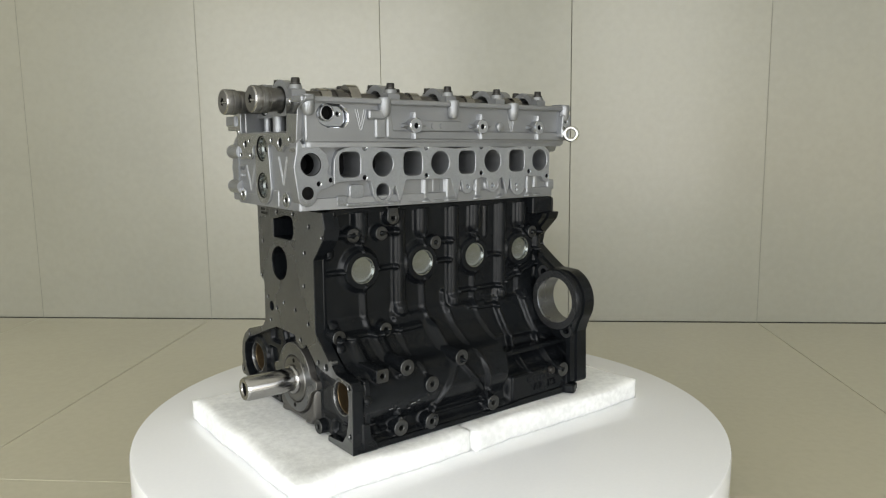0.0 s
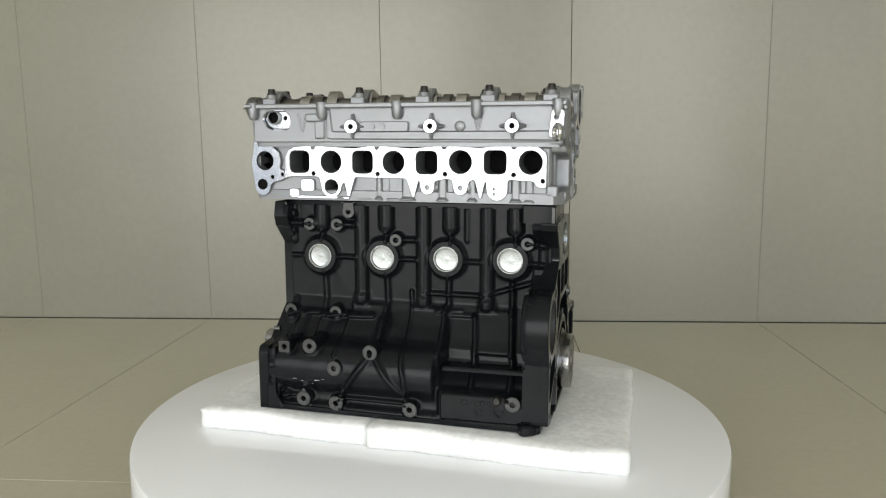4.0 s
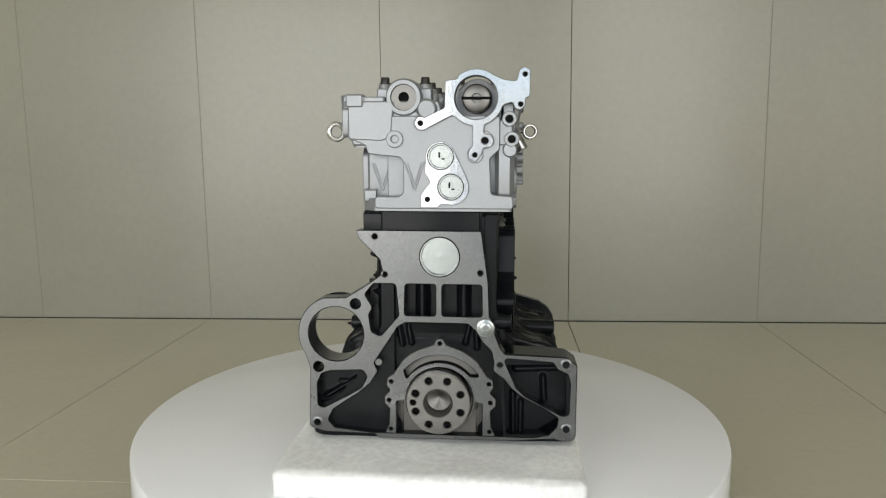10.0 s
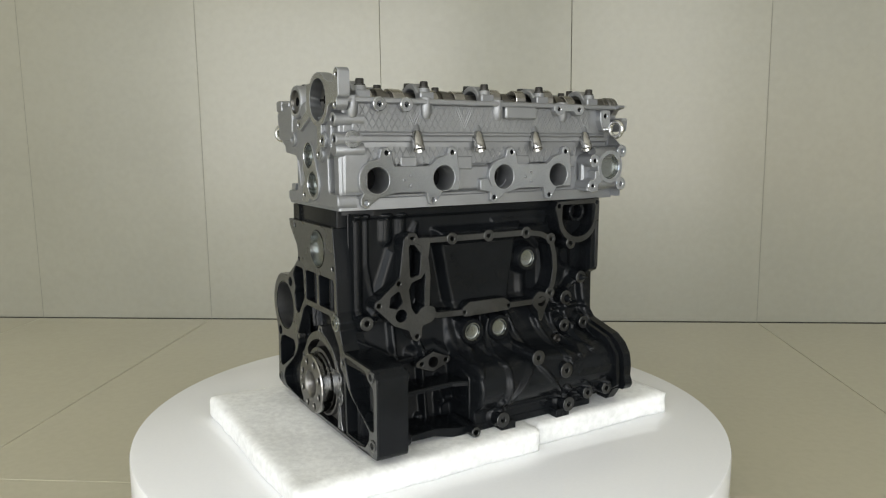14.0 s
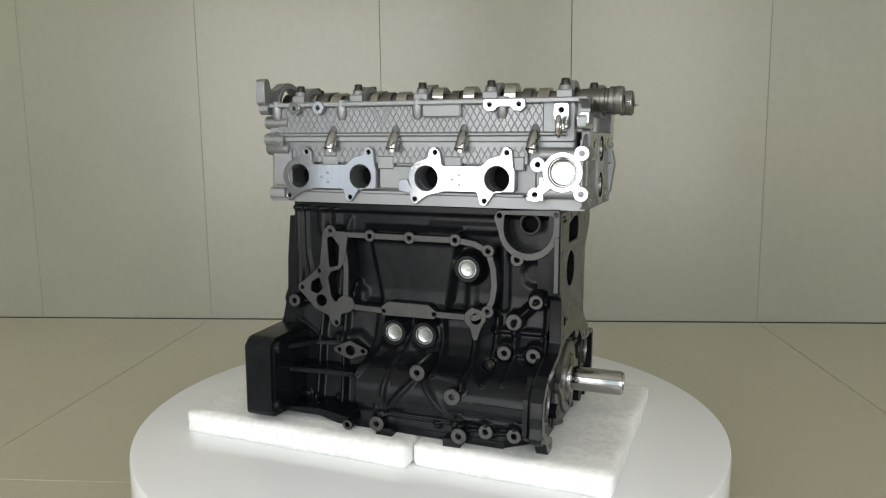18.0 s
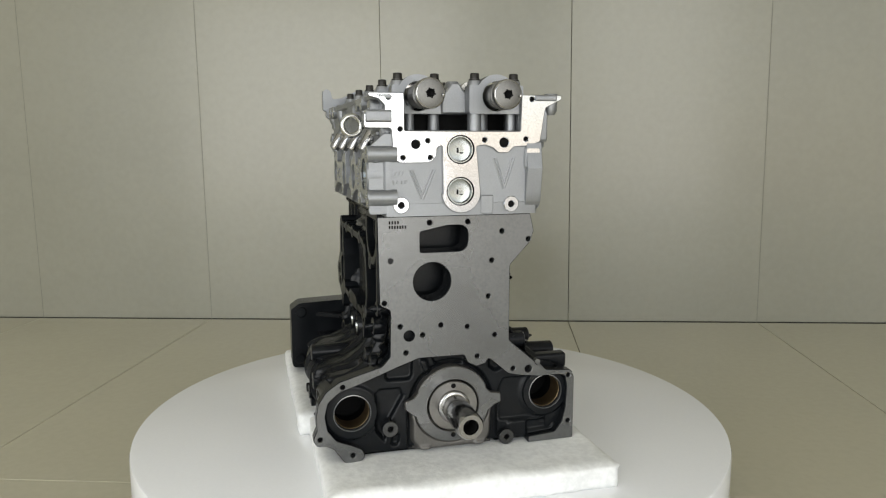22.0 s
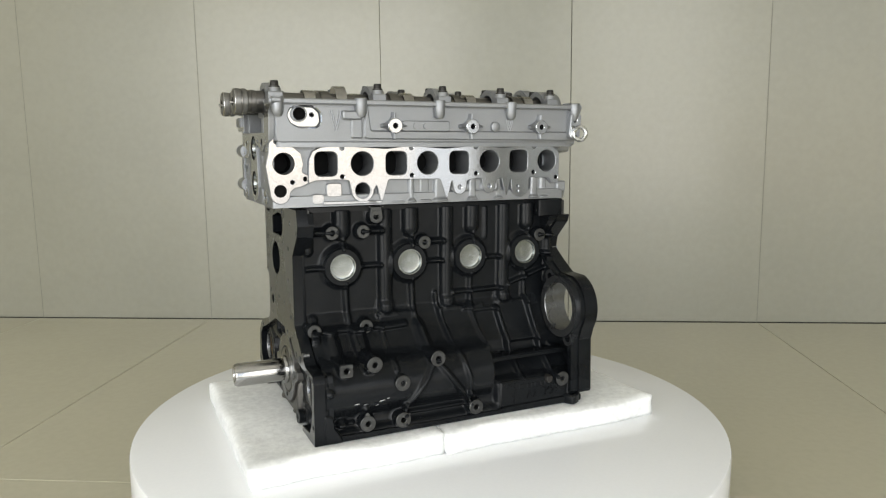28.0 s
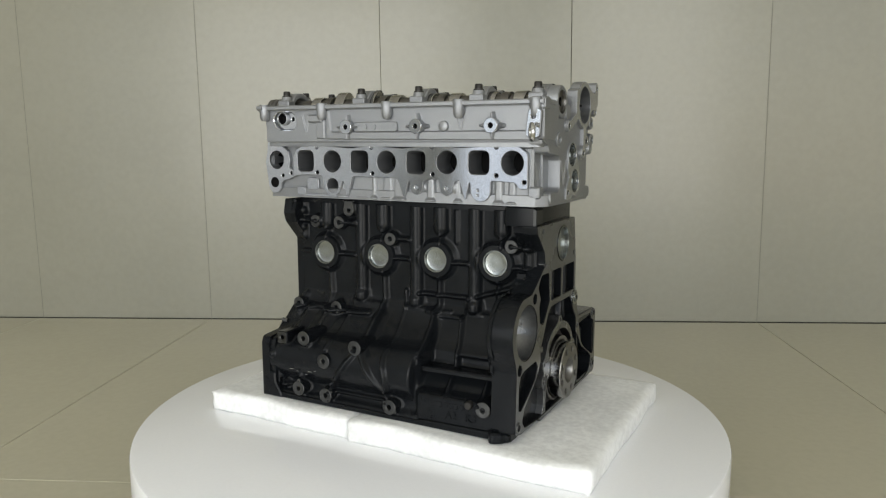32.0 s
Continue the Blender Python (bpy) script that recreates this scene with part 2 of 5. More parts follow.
def pipe(g, pts, r, n=10, mat=0, closed=False, ends=True):
    """A round rod or ring along a line of points; r one radius or one for each point."""
    pts = [Vector(p) for p in pts]
    k = len(pts)
    rings = []
    prev = None
    for i, p in enumerate(pts):
        a = pts[i - 1] if (i or closed) else p
        b = pts[(i + 1) % k] if (i < k - 1 or closed) else p
        t = (b - a).normalized()
        if prev is None:
            prev = t.orthogonal().normalized()
        prev = (prev - t * prev.dot(t)).normalized()
        o = t.cross(prev)
        rr = r[i] if isinstance(r, (list, tuple)) else r
        rings.append([p + prev * rr * math.cos(2 * math.pi * j / n) + o * rr * math.sin(2 * math.pi * j / n) for j in range(n)])
    for i in range(k if closed else k - 1):
        g.add([tuple(v) for v in rings[i] + rings[(i + 1) % k]], [(j, (j + 1) % n, n + (j + 1) % n, n + j) for j in range(n)], mat)
    if ends and not closed:
        for rg in (rings[0], rings[-1]):
            g.add([tuple(v) for v in rg], [tuple(range(n))], mat)
    return g


def band(path, w, closed=True):
    """The two edges of a strip w wide along a closed path, for prism: (outer, inner)."""
    lp = path if area2(path) > 0 else path[::-1]
    return inset(lp, -w / 2), inset(lp, w / 2)


class Skin:
    """A cast surface as heights over a wall, in which every form runs into the next with rounded roots."""
    def __init__(self, axis, s, u0, u1, v0, v1, step=1.5):
        self.axis, self.s = axis, s
        nu, nv = int((u1 - u0) / step) + 1, int((v1 - v0) / step) + 1
        self.u, self.v = np.linspace(u0, u1, nu), np.linspace(v0, v1, nv)
        self.U, self.V = np.meshgrid(self.u, self.v, indexing="ij")
        self.H = np.zeros_like(self.U)
        self.gone = np.zeros(self.U.shape, bool)

    def profile(self, rows, blur=3.0):
        """A height for each v, from rows of (v, height), eased."""
        rows = sorted(rows)
        dense = np.arange(self.v[0] - 30, self.v[-1] + 30, 0.5)
        h = np.interp(dense, [r[0] for r in rows], [r[1] for r in rows])
        k = np.exp(-0.5 * (np.arange(-20, 21) * 0.5 / blur) ** 2)
        h = np.convolve(np.pad(h, 20, mode="edge"), k / k.sum(), mode="valid")
        return np.interp(self.v, dense, h)[None, :] + 0 * self.U

    def blend(self, other, k=4.0):
        """The higher of the two surfaces, with a fillet of about k between them."""
        w = np.clip(0.5 + 0.5 * (other - self.H) / k, 0, 1)
        self.H = self.H * (1 - w) + other * w + k * w * (1 - w)

    def to_line(self, pts):
        d = np.full_like(self.U, 1e6)
        for (a, b), (c, e) in zip(pts[:-1], pts[1:]):
            l2 = max((c - a) ** 2 + (e - b) ** 2, 1e-9)
            t = np.clip(((self.U - a) * (c - a) + (self.V - b) * (e - b)) / l2, 0, 1)
            d = np.minimum(d, np.hypot(self.U - a - t * (c - a), self.V - b - t * (e - b)))
        return d

    def to_loop(self, loop):
        """Distance to a closed outline, negative inside."""
        d = self.to_line(list(loop) + [loop[0]])
        inside = np.zeros(self.U.shape, bool)
        for (a, b), (c, e) in zip(loop, list(loop[1:]) + [loop[0]]):
            if b != e:
                inside ^= ((b > self.V) != (e > self.V)) & (self.U < (c - a) * (self.V - b) / (e - b) + a)
        return np.where(inside, -d, d)

    def to_disc(self, cu, cv, r):
        return np.hypot(self.U - cu, self.V - cv) - r

    def add(self, d, h, r=4.0):
        """Raise (or sink) by h where d is negative, with a rounded flank r wide."""
        t = np.clip(0.5 - d / r, 0, 1)
        self.H += h * t * t * (3 - 2 * t)

    def rib(self, pts, w=5.0, h=5.0):
        self.add(self.to_line(pts) - w * 0.55, h * 1.12, w * 0.9)

    def drum(self, cu, r, v0, v1, foot):
        """An upright half-round column from v0, where it ends in a dome, to v1."""
        q = r * r - (self.U - cu) ** 2 - np.minimum(self.V - v0, 0) ** 2
        self.blend(np.where((q > 0) & (self.V < v1), foot + np.sqrt(np.maximum(q, 0)), -1e3), 4)

    def level(self, d, h, r=4.0):
        """Bring the surface to the height h where d is negative."""
        t = np.clip(0.5 - d / r, 0, 1)
        t = t * t * (3 - 2 * t)
        self.H = self.H * (1 - t) + h * t

    def cut(self, d):
        self.gone |= d < 0

    def build(self, name, mat, parent, back, label="", seed=1, bare=False):
        """One mesh, its rims turned down to the depth `back`; bare leaves the rim at the first u as it is."""
        ph = np.random.default_rng(seed).uniform(0, 6.28, (14, 3))
        for i, (a, b, c) in enumerate(ph):
            f = 0.03 * 1.22 ** i
            self.H += 0.38 / (i + 2) * np.sin(f * (self.U * np.cos(a) + self.V * np.sin(a)) + b) * np.cos(0.8 * f * (self.V * np.cos(a) - self.U * np.sin(a)) + c)
        nu, nv = self.U.shape
        verts = np.empty((nu, nv, 3))
        ia, iu, iv = {"x": (0, 1, 2), "y": (1, 0, 2), "z": (2, 0, 1)}[self.axis]
        verts[..., ia], verts[..., iu], verts[..., iv] = self.s * self.H, self.U, self.V
        n = np.arange(nu * nv).reshape(nu, nv)
        keep = ~(self.gone[:-1, :-1] | self.gone[1:, :-1] | self.gone[1:, 1:] | self.gone[:-1, 1:])
        quads = np.stack([n[:-1, :-1], n[1:, :-1], n[1:, 1:], n[:-1, 1:]], -1)[keep]
        flat = verts.reshape(-1, 3)
        edges = np.concatenate([quads[:, [i, (i + 1) % 4]] for i in range(4)])
        keys, first, count = np.unique(np.sort(edges, 1), axis=0, return_index=True, return_counts=True)
        rim = edges[first[count == 1]]
        if bare:
            rim = rim[~np.all(rim < nv, axis=1)]
        ids = np.unique(rim)
        o = nu * nv
        low = flat[ids].copy()
        low[:, ia] = self.s * back
        under = {int(v): o + i for i, v in enumerate(ids)}
        faces = quads.tolist() + [(int(q), int(p), under[int(p)], under[int(q)]) for p, q in rim]
        if (self.s > 0) == (self.axis == "y"):
            faces = [tuple(reversed(f)) for f in faces]
        me = bpy.data.meshes.new(name)
        me.from_pydata((np.vstack([flat, low]) * 0.001).tolist(), [], faces)
        me.materials.append(mat)
        smooth = np.zeros(len(me.polygons), bool)
        smooth[:len(quads)] = True
        me.polygons.foreach_set("use_smooth", smooth)
        ob = new(name, me)
        ob.parent = parent
        if label:
            ob["label"] = label
        return ob


# ---- the room ----
def box(g, x0, x1, y0, y1, z0, z1, mat=0):
    return g.add([(x, y, z) for z in (z0, z1) for x, y in ((x0, y0), (x1, y0), (x1, y1), (x0, y1))],
                 [(0, 1, 2, 3), (4, 5, 6, 7), (0, 1, 5, 4), (1, 2, 6, 5), (2, 3, 7, 6), (3, 0, 4, 7)], mat)


def structure(name, g, mats, label, category, smooth=30):
    ob = link(name, g, mats, smooth=smooth)
    return tagged(ob, label, category, kind="structure")


ROOM_W0, ROOM_W1, ROOM_FRONT, ROOM_TOP = -4.8, 4.2, -3.5, 2.75


# room frame: x along the back wall from one of its joints, y into the wall, z from the floor
room = pose(0.4462, 1.238, -0.1723, 0.02, ROOM_TILT, WALL_YAW)
g = Geo(1)
box(g, -5.4, 4.86, 0.012, 0.25, -0.1, ROOM_TOP)
wall_north = structure("wall_north", g, GROUT, "back wall under large beige ceramic tiles with dark joints", "wall")
wall_north.matrix_world = room
g = Geo(1)
box(g, -5.4, 4.86, -5.4, 0.25, -0.2, -0.012)
floor = structure("floor", g, GROUT, "floor under large polished beige tiles with dark joints", "floor")
floor.matrix_world = room
g = Geo(1)
box(g, -5.4, 4.86, -5.4, 0.25, ROOM_TOP, ROOM_TOP + 0.15)
ceiling = structure("ceiling", g, PLASTER, "plain white plastered ceiling", "ceiling")
ceiling.matrix_world = room
for nm, x0, x1 in (("wall_west", -5.6, -5.4), ("wall_east", 4.86, 5.06)):
    g = Geo(1)
    box(g, x0, x1, -5.4, 0.25, -0.1, ROOM_TOP)
    structure(nm, g, SIDE_WALL, "plain white painted side wall", "wall").matrix_world = room
g = Geo(1)
# front wall with tall openings
for x0, x1 in ((-5.6, -4.76), (-3.44, -3.38), (-0.60, -0.58), (0.34, 0.40), (1.76, 1.80), (4.42, 6.3)):
    box(g, x0, x1, -3.65, -3.5, FLOOR_Z - 0.1, FLOOR_Z + ROOM_TOP)
box(g, -4.76, 4.42, -3.65, -3.5, 1.93, FLOOR_Z + ROOM_TOP)
box(g, -4.76, 4.42, -3.65, -3.5, FLOOR_Z - 0.1, -0.175)
structure("wall_south", g, PLASTER, "front wall with five tall openings to daylight", "wall")

TILE_W, TILE_H, GAP = 0.6015, 1.2, 0.0017


def tile_mesh(w, h, t, bev=0.0009):
    """A tile lying in x and z, its face at y = 0, edges eased."""
    g = Geo(1)
    o = [(0, 0), (w, 0), (w, h), (0, h)]
    i = [(bev, bev), (w - bev, bev), (w - bev, h - bev), (bev, h - bev)]
    v = [(a, t, b) for a, b in o] + [(a, bev, b) for a, b in o] + [(a, 0, b) for a, b in i]
    f = [(r * 4 + k, r * 4 + (k + 1) % 4, r * 4 + 4 + (k + 1) % 4, r * 4 + 4 + k) for r in (0, 1) for k in range(4)] + [(8, 9, 10, 11)]
    return g.add(v, f)


def tiles():
    whole = tile_mesh(TILE_W - GAP, TILE_H - GAP, 0.012)
    cut = tile_mesh(TILE_W - GAP, ROOM_TOP - 2 * TILE_H - 0.01, 0.012)
    wall_tile, cut_tile = link("tile", whole, TILE, wall_north, smooth=10), link("tile", cut, TILE, wall_north, smooth=10)
    floor_tile = link("tile", whole, FLOOR_TILE, floor, smooth=10)
    used = set()

    def lay(proto, parent, m):
        ob = proto if proto not in used else new("tile", proto.data)
        used.add(proto)
        ob.parent, ob.matrix_local = parent, m
    flat = Matrix(((1, 0, 0, 0), (0, 0, -1, 0), (0, -1, 0, 0), (0, 0, 0, 1)))
    for i in range(-8, 8):
        # the joints beside the middle tile stand a little wider than the rest
        x = i * TILE_W + GAP / 2 + (0.0009 * (-1 - i) if i < -1 else -0.0009 * i if i > 0 else 0.0)
        if i < -1 or i > 0:
            g = Geo(1)
            box(g, x - 0.0020, x + 0.0011, 0.0003, 0.011, 0.0, ROOM_TOP)
            link("grout_line", g, GROUT_LIGHT, wall_north)
        for j in range(3):
            lay(cut_tile if j == 2 else wall_tile, wall_north, pose(x, 0, j * TILE_H + GAP))
        for j in range(5 if i < 4 else 4):
            lay(floor_tile, floor, Matrix.Translation((i * TILE_W + GAP / 2, -0.006 - j * TILE_H, 0)) @ flat)


# ---- the turntable and the foam on it ----
def turntable():
    base = new("turntable")
    tagged(base, "round white lacquered turntable with a thick rounded rim", "turntable")
    g = Geo(1)
    R, z = 0.44, TABLE_Z
    prof = [(0.001, z)] + [(R - 0.004, z), (R - 0.0012, z - 0.0012), (R, z - 0.004), (R, z - 0.062), (R - 0.003, z - 0.065), (0.001, z - 0.065)]
    lathe(g, "z", 0, 0, prof, 128)
    link("table_top", weld(g), TABLE, base, smooth=30)
    g = Geo(1)
    lathe(g, "z", 0, 0, [(0.001, z - 0.066), (0.40, z - 0.066), (0.405, z - 0.071), (0.405, FLOOR_Z - 0.003), (0.001, FLOOR_Z - 0.003)], 96)
    link("table_base", weld(g), TABLE_BASE, base, "dark round base under the top", smooth=30)
    return base


def foam_slab(x0, x1, y0, y1, z0, z1, seed, label):
    """A cut foam sheet: a fine box whose faces waver and whose edges are torn and soft."""
    nx, ny, nz = max(2, int((x1 - x0) / 0.008)), max(2, int((y1 - y0) / 0.008)), 6
    bm = bmesh.new()
    grid = {}

    def vert(i, j, k):
        if (i, j, k) not in grid:
            x, y, z = x0 + (x1 - x0) * i / nx, y0 + (y1 - y0) * j / ny, z0 + (z1 - z0) * k / nz
            p = Vector((x, y, z))
            edge = 0.0065
            ex, ey, ez = i in (0, nx), j in (0, ny), k in (0, nz)
            if ex + ey + ez >= 2:
                cx, cy, cz = (x0 + x1) / 2, (y0 + y1) / 2, (z0 + z1) / 2
                tear = edge * (0.5 + 0.9 * abs(noise.noise(p * 45)))
                if ex:
                    p.x += tear * (1 if x < cx else -1) * 0.6
                if ey:
                    p.y += tear * (1 if y < cy else -1) * 0.6
                if ez and k == nz:
                    p.z -= tear * 0.5
            w = 0.0034 * noise.noise(p * 9 + Vector((seed, 0, 0))) + 0.0012 * noise.noise(p * 38) + 0.0006 * noise.noise(p * 90)
            if ex:
                p.x += w
            if ey:
                p.y += w
            if k == nz:
                p.z += 0.7 * w - 0.0006
            grid[i, j, k] = bm.verts.new(p)
        return grid[i, j, k]

    for k in (0, nz):
        for i in range(nx):
            for j in range(ny):
                bm.faces.new([vert(i, j, k), vert(i + 1, j, k), vert(i + 1, j + 1, k), vert(i, j + 1, k)])
    for j in (0, ny):
        for i in range(nx):
            for k in range(nz):
                bm.faces.new([vert(i, j, k), vert(i + 1, j, k), vert(i + 1, j, k + 1), vert(i, j, k + 1)])
    for i in (0, nx):
        for j in range(ny):
            for k in range(nz):
                bm.faces.new([vert(i, j, k), vert(i, j + 1, k), vert(i, j + 1, k + 1), vert(i, j, k + 1)])
    bmesh.ops.recalc_face_normals(bm, faces=bm.faces)
    me = bpy.data.meshes.new("foam_slab")
    for f in bm.faces:
        f.smooth = True
    bm.to_mesh(me)
    bm.free()
    me.materials.append(FOAM)
    return tagged(new("foam_pad", me), label, "foam pad", "foam pads under the engine")


# ---- the engine: a bare long block (x from timing end to flywheel end, y to the exhaust side, z up) ----
engine = new("engine_long_block")
tagged(engine, "bare engine with black iron block and silver head on foam", "engine")
CRANK_Y, CRANK_Z = 29, 80
DECK = 323.0


def block_core():
    """The inner body of the black casting: the water jacket, the crankcase, the deck. Its outer walls are cast skins laid over it."""
    g = Geo()
    prism(g, "x", soft([(-38, 160), (-38, 322), (88, 322), (88, 160)], 3), -178, 178, chamfer=3)
    prism(g, "x", soft([(-44, 160), (-44, 320), (98, 320), (98, 160)], 3), -190, -212, [circle(57, 241, 23.5, 32), soft([(72, 302, 3), (38, 309, 8), (12, 309, 14), (12, 277, 14), (72, 277, 3)], 4, 6)], 1, bore=0)
    front_skirt = soft([(-44, 186), (-46.5, 174), (-52, 161), (-62, 146), (-84, 128), (-112, 118, 14), (-128, 98, 14), (-128, 24), (140, 24), (160, 36), (178, 48), (188, 84, 16), (172, 110, 14), (140, 120), (118, 136), (107, 156), (100, 175), (96, 200)], 12, 5)
    prism(g, "x", front_skirt, -206, -197, [circle(-97, 86, 22.5, 40), circle(156, 81, 22.5, 40)], 1.5)
    crankcase = soft([(-38, 186), (-44, 160), (-60, 138), (-82, 118), (-108, 104), (-110, 34), (164, 34), (164, 96), (134, 112), (110, 132), (96, 158), (88, 200)], 8, 4)
    prism(g, "x", crankcase, -158, 40, chamfer=1.5)
    rear_case = soft([(-38, 186), (-44, 160), (-62, 126), (-72, 110), (-74, 84), (-106, 62), (-116, 34), (112, 34), (106, 108), (94, 160), (88, 200)], 6, 3)
    prism(g, "x", rear_case, 38, 178, chamfer=3)
    # deck flange and the dark shoulder above the flywheel face
    prism(g, "z", soft([(-212, -53), (186, -53), (186, 82), (150, 104), (-212, 106)], 6), 315, DECK, chamfer=1.5)
    prism(g, "z", soft([(148, -67), (191, -67), (191, 80), (148, 80)], 3), 298, DECK, chamfer=1.5)
    return link("cylinder_block", weld(g), [BLACK, IRON, DARK], engine, "black painted cast iron cylinder block")


block = block_core()


def front_plate():
    g = Geo()
    intake_half = [(124, 321, 2), (-69, 321, 2), (-74, 299), (-69, 285), (-43, 257), (-43, 161), (-81, 128), (-95, 118), (-130, 115), (-134, 105), (-134, 22, 2), (-71, 22, 1), (-71, 30, 1), (-108, 33), (-118, 46), (-122, 62), (-124, 92), (-121, 108), (-112, 110), (-84, 110), (-60, 113), (-42, 117)]
    exhaust_half = [(-16, 140), (-12, 133), (0, 130), (12, 136), (16, 146), (74, 146), (105, 135), (150, 118), (172, 111), (186, 99), (190, 82), (187, 64), (176, 50), (158, 43), (146, 37), (141, 27, 6), (150, 19, 6), (167, 21, 8), (180, 40), (190, 45), (200, 45, 6), (205, 54, 6), (200, 66), (201, 80), (198, 98), (188, 113), (172, 124), (120, 139), (110, 150), (109, 208), (122, 214)]
    outline = soft(intake_half + exhaust_half, 5)
    holes = [circle(57, 241, 23.5, 32), soft([(72, 302, 3), (38, 309, 8), (12, 309, 14), (12, 277, 14), (72, 277, 3)], 4, 6)]
    bolts = ((60, 313), (12, 313), (-32, 300), (-19, 264), (-15, 219), (-67, 289), (108, 268), (116, 217), (46, 186), (12, 182), (-24, 169), (90, 154), (69, 175), (97, 187), (-1, 143), (-49, 123), (-82, 129), (168, 117), (-126, 108), (-127, 46), (157, 30), (196, 54))
    holes += [circle(u, v, 3.1, 10) for u, v in bolts] + [circle(86, 175, 6.5, 16), circle(-70, 121, 5, 12)]
    prism(g, "x", outline, -210, -225, holes, 0.8, face=1, side=0, bore=0)
    lower = soft([(110, 150), (-44, 160), (-81, 127), (-95, 117), (-130, 114), (-133, 104), (-133, 24), (-34, 24), (-34, 60), (92, 60), (92, 24), (136, 24), (178, 40), (198, 52), (194, 99), (173, 121), (120, 136)], 4)
    prism(g, "x", lower, -199, -206, [circle(-97, 86, 22.5, 40), circle(156, 81, 22.5, 40)], 1)
    return link("front_face", weld(g), [BLACK, IRON, DARK], block, "flat machined iron timing face with bolt holes")


def rear_plate():
    g = Geo()
    starter = [(p[0], p[1], 0) for p in arc(-104, 164, 49.5, 214, 108, 14)]
    outline = soft([(-76, 299, 2), (82, 299, 2), (91, 235), (93, 190), (101, 178), (100, 168), (107, 150), (113, 142), (190, 140, 12), (204, 130), (204, 30, 8), (188, 29), (176, 32, 2), (113, 27, 2), (-50, 26, 2), (-55, 31, 2), (-120, 32), (-142, 38), (-139, 118)] + starter + [(-90, 212), (-66, 227), (-42, 244), (-46, 262), (-72, 288)], 6, 4)
    main = soft([(-14, 181), (66, 181), (77, 170), (84, 158), (96, 146), (99, 132), (98, 120), (112, 110), (122, 97), (136, 86), (166, 71), (182, 60), (180, 48), (170, 37), (150, 33), (-60, 33), (-108, 38), (-117, 48), (-110, 63), (-76, 86), (-60, 100), (-50, 116), (-55, 127), (-46, 141), (-36, 156), (-24, 175)], 5)
    holes = [circle(-104, 164, 36, 48), main,
             soft([(-66, 217), (-54, 231), (-26, 231), (-22, 190), (-46, 162), (-58, 168), (-61, 190), (-56, 200)], 5),
             soft([(-14, 231), (25, 231), (25, 190), (-15, 190)], 4), soft([(33, 231), (83, 231), (84, 190), (33, 190)], 4),
             soft([(111, 137), (174, 133), (180, 124), (193, 118), (196, 106), (195, 64), (186, 63), (140, 87), (128, 98)], 5),
             soft([(-130, 98), (-124, 111), (-112, 115), (-70, 117), (-64, 108), (-72, 93), (-92, 81), (-122, 65), (-130, 67)], 5)]
    holes += [circle(u, v, 6.6, 16) for u, v in ((-78, 204), (-128, 120))]
    holes += [circle(u, v, 3.6, 10) for u, v in ((-52, 291), (-40, 243), (81, 246), (-49, 128), (107, 128))]
    holes += [circle(u, v, 5.0, 12) for u, v in ((-131, 45), (192, 46), (190, 131))]
    holes += [circle(30, 266, 25, 40)]
    prism(g, "x", outline, 176, 198, holes, 0.9, face=1, side=0, bore=0)
    prism(g, "x", inset(outline, -2.5 if area2(outline) < 0 else 2.5), 163, 177, holes[:9], 1, bore=0)
    return link("flywheel_face", weld(g), [BLACK, IRON, DARK], block, "machined iron bell housing face with webs and starter bore")


INTAKE_PORTS = [("square", -183, 380), ("round", -133, 380), ("square", -84, 380), ("round", -37, 380), ("square", 12, 380), ("round", 61, 381), ("square", 110, 381), ("round", 159, 381)]
EXHAUST_PORTS = [(153, 361), (55, 361), (-43, 362), (-141, 362)]


def port_loops():
    return [rrect(x, z, 31, 32, 9, 4) if kind == "square" else circle(x, z, 16, 28) for kind, x, z in INTAKE_PORTS]


PIPE_SEAT = soft([(-235, 442), (-230, 452), (-220, 454), (-200, 453), (-192, 446), (-191, 434), (-196, 427), (-220, 427), (-230, 432)], 8, 4)


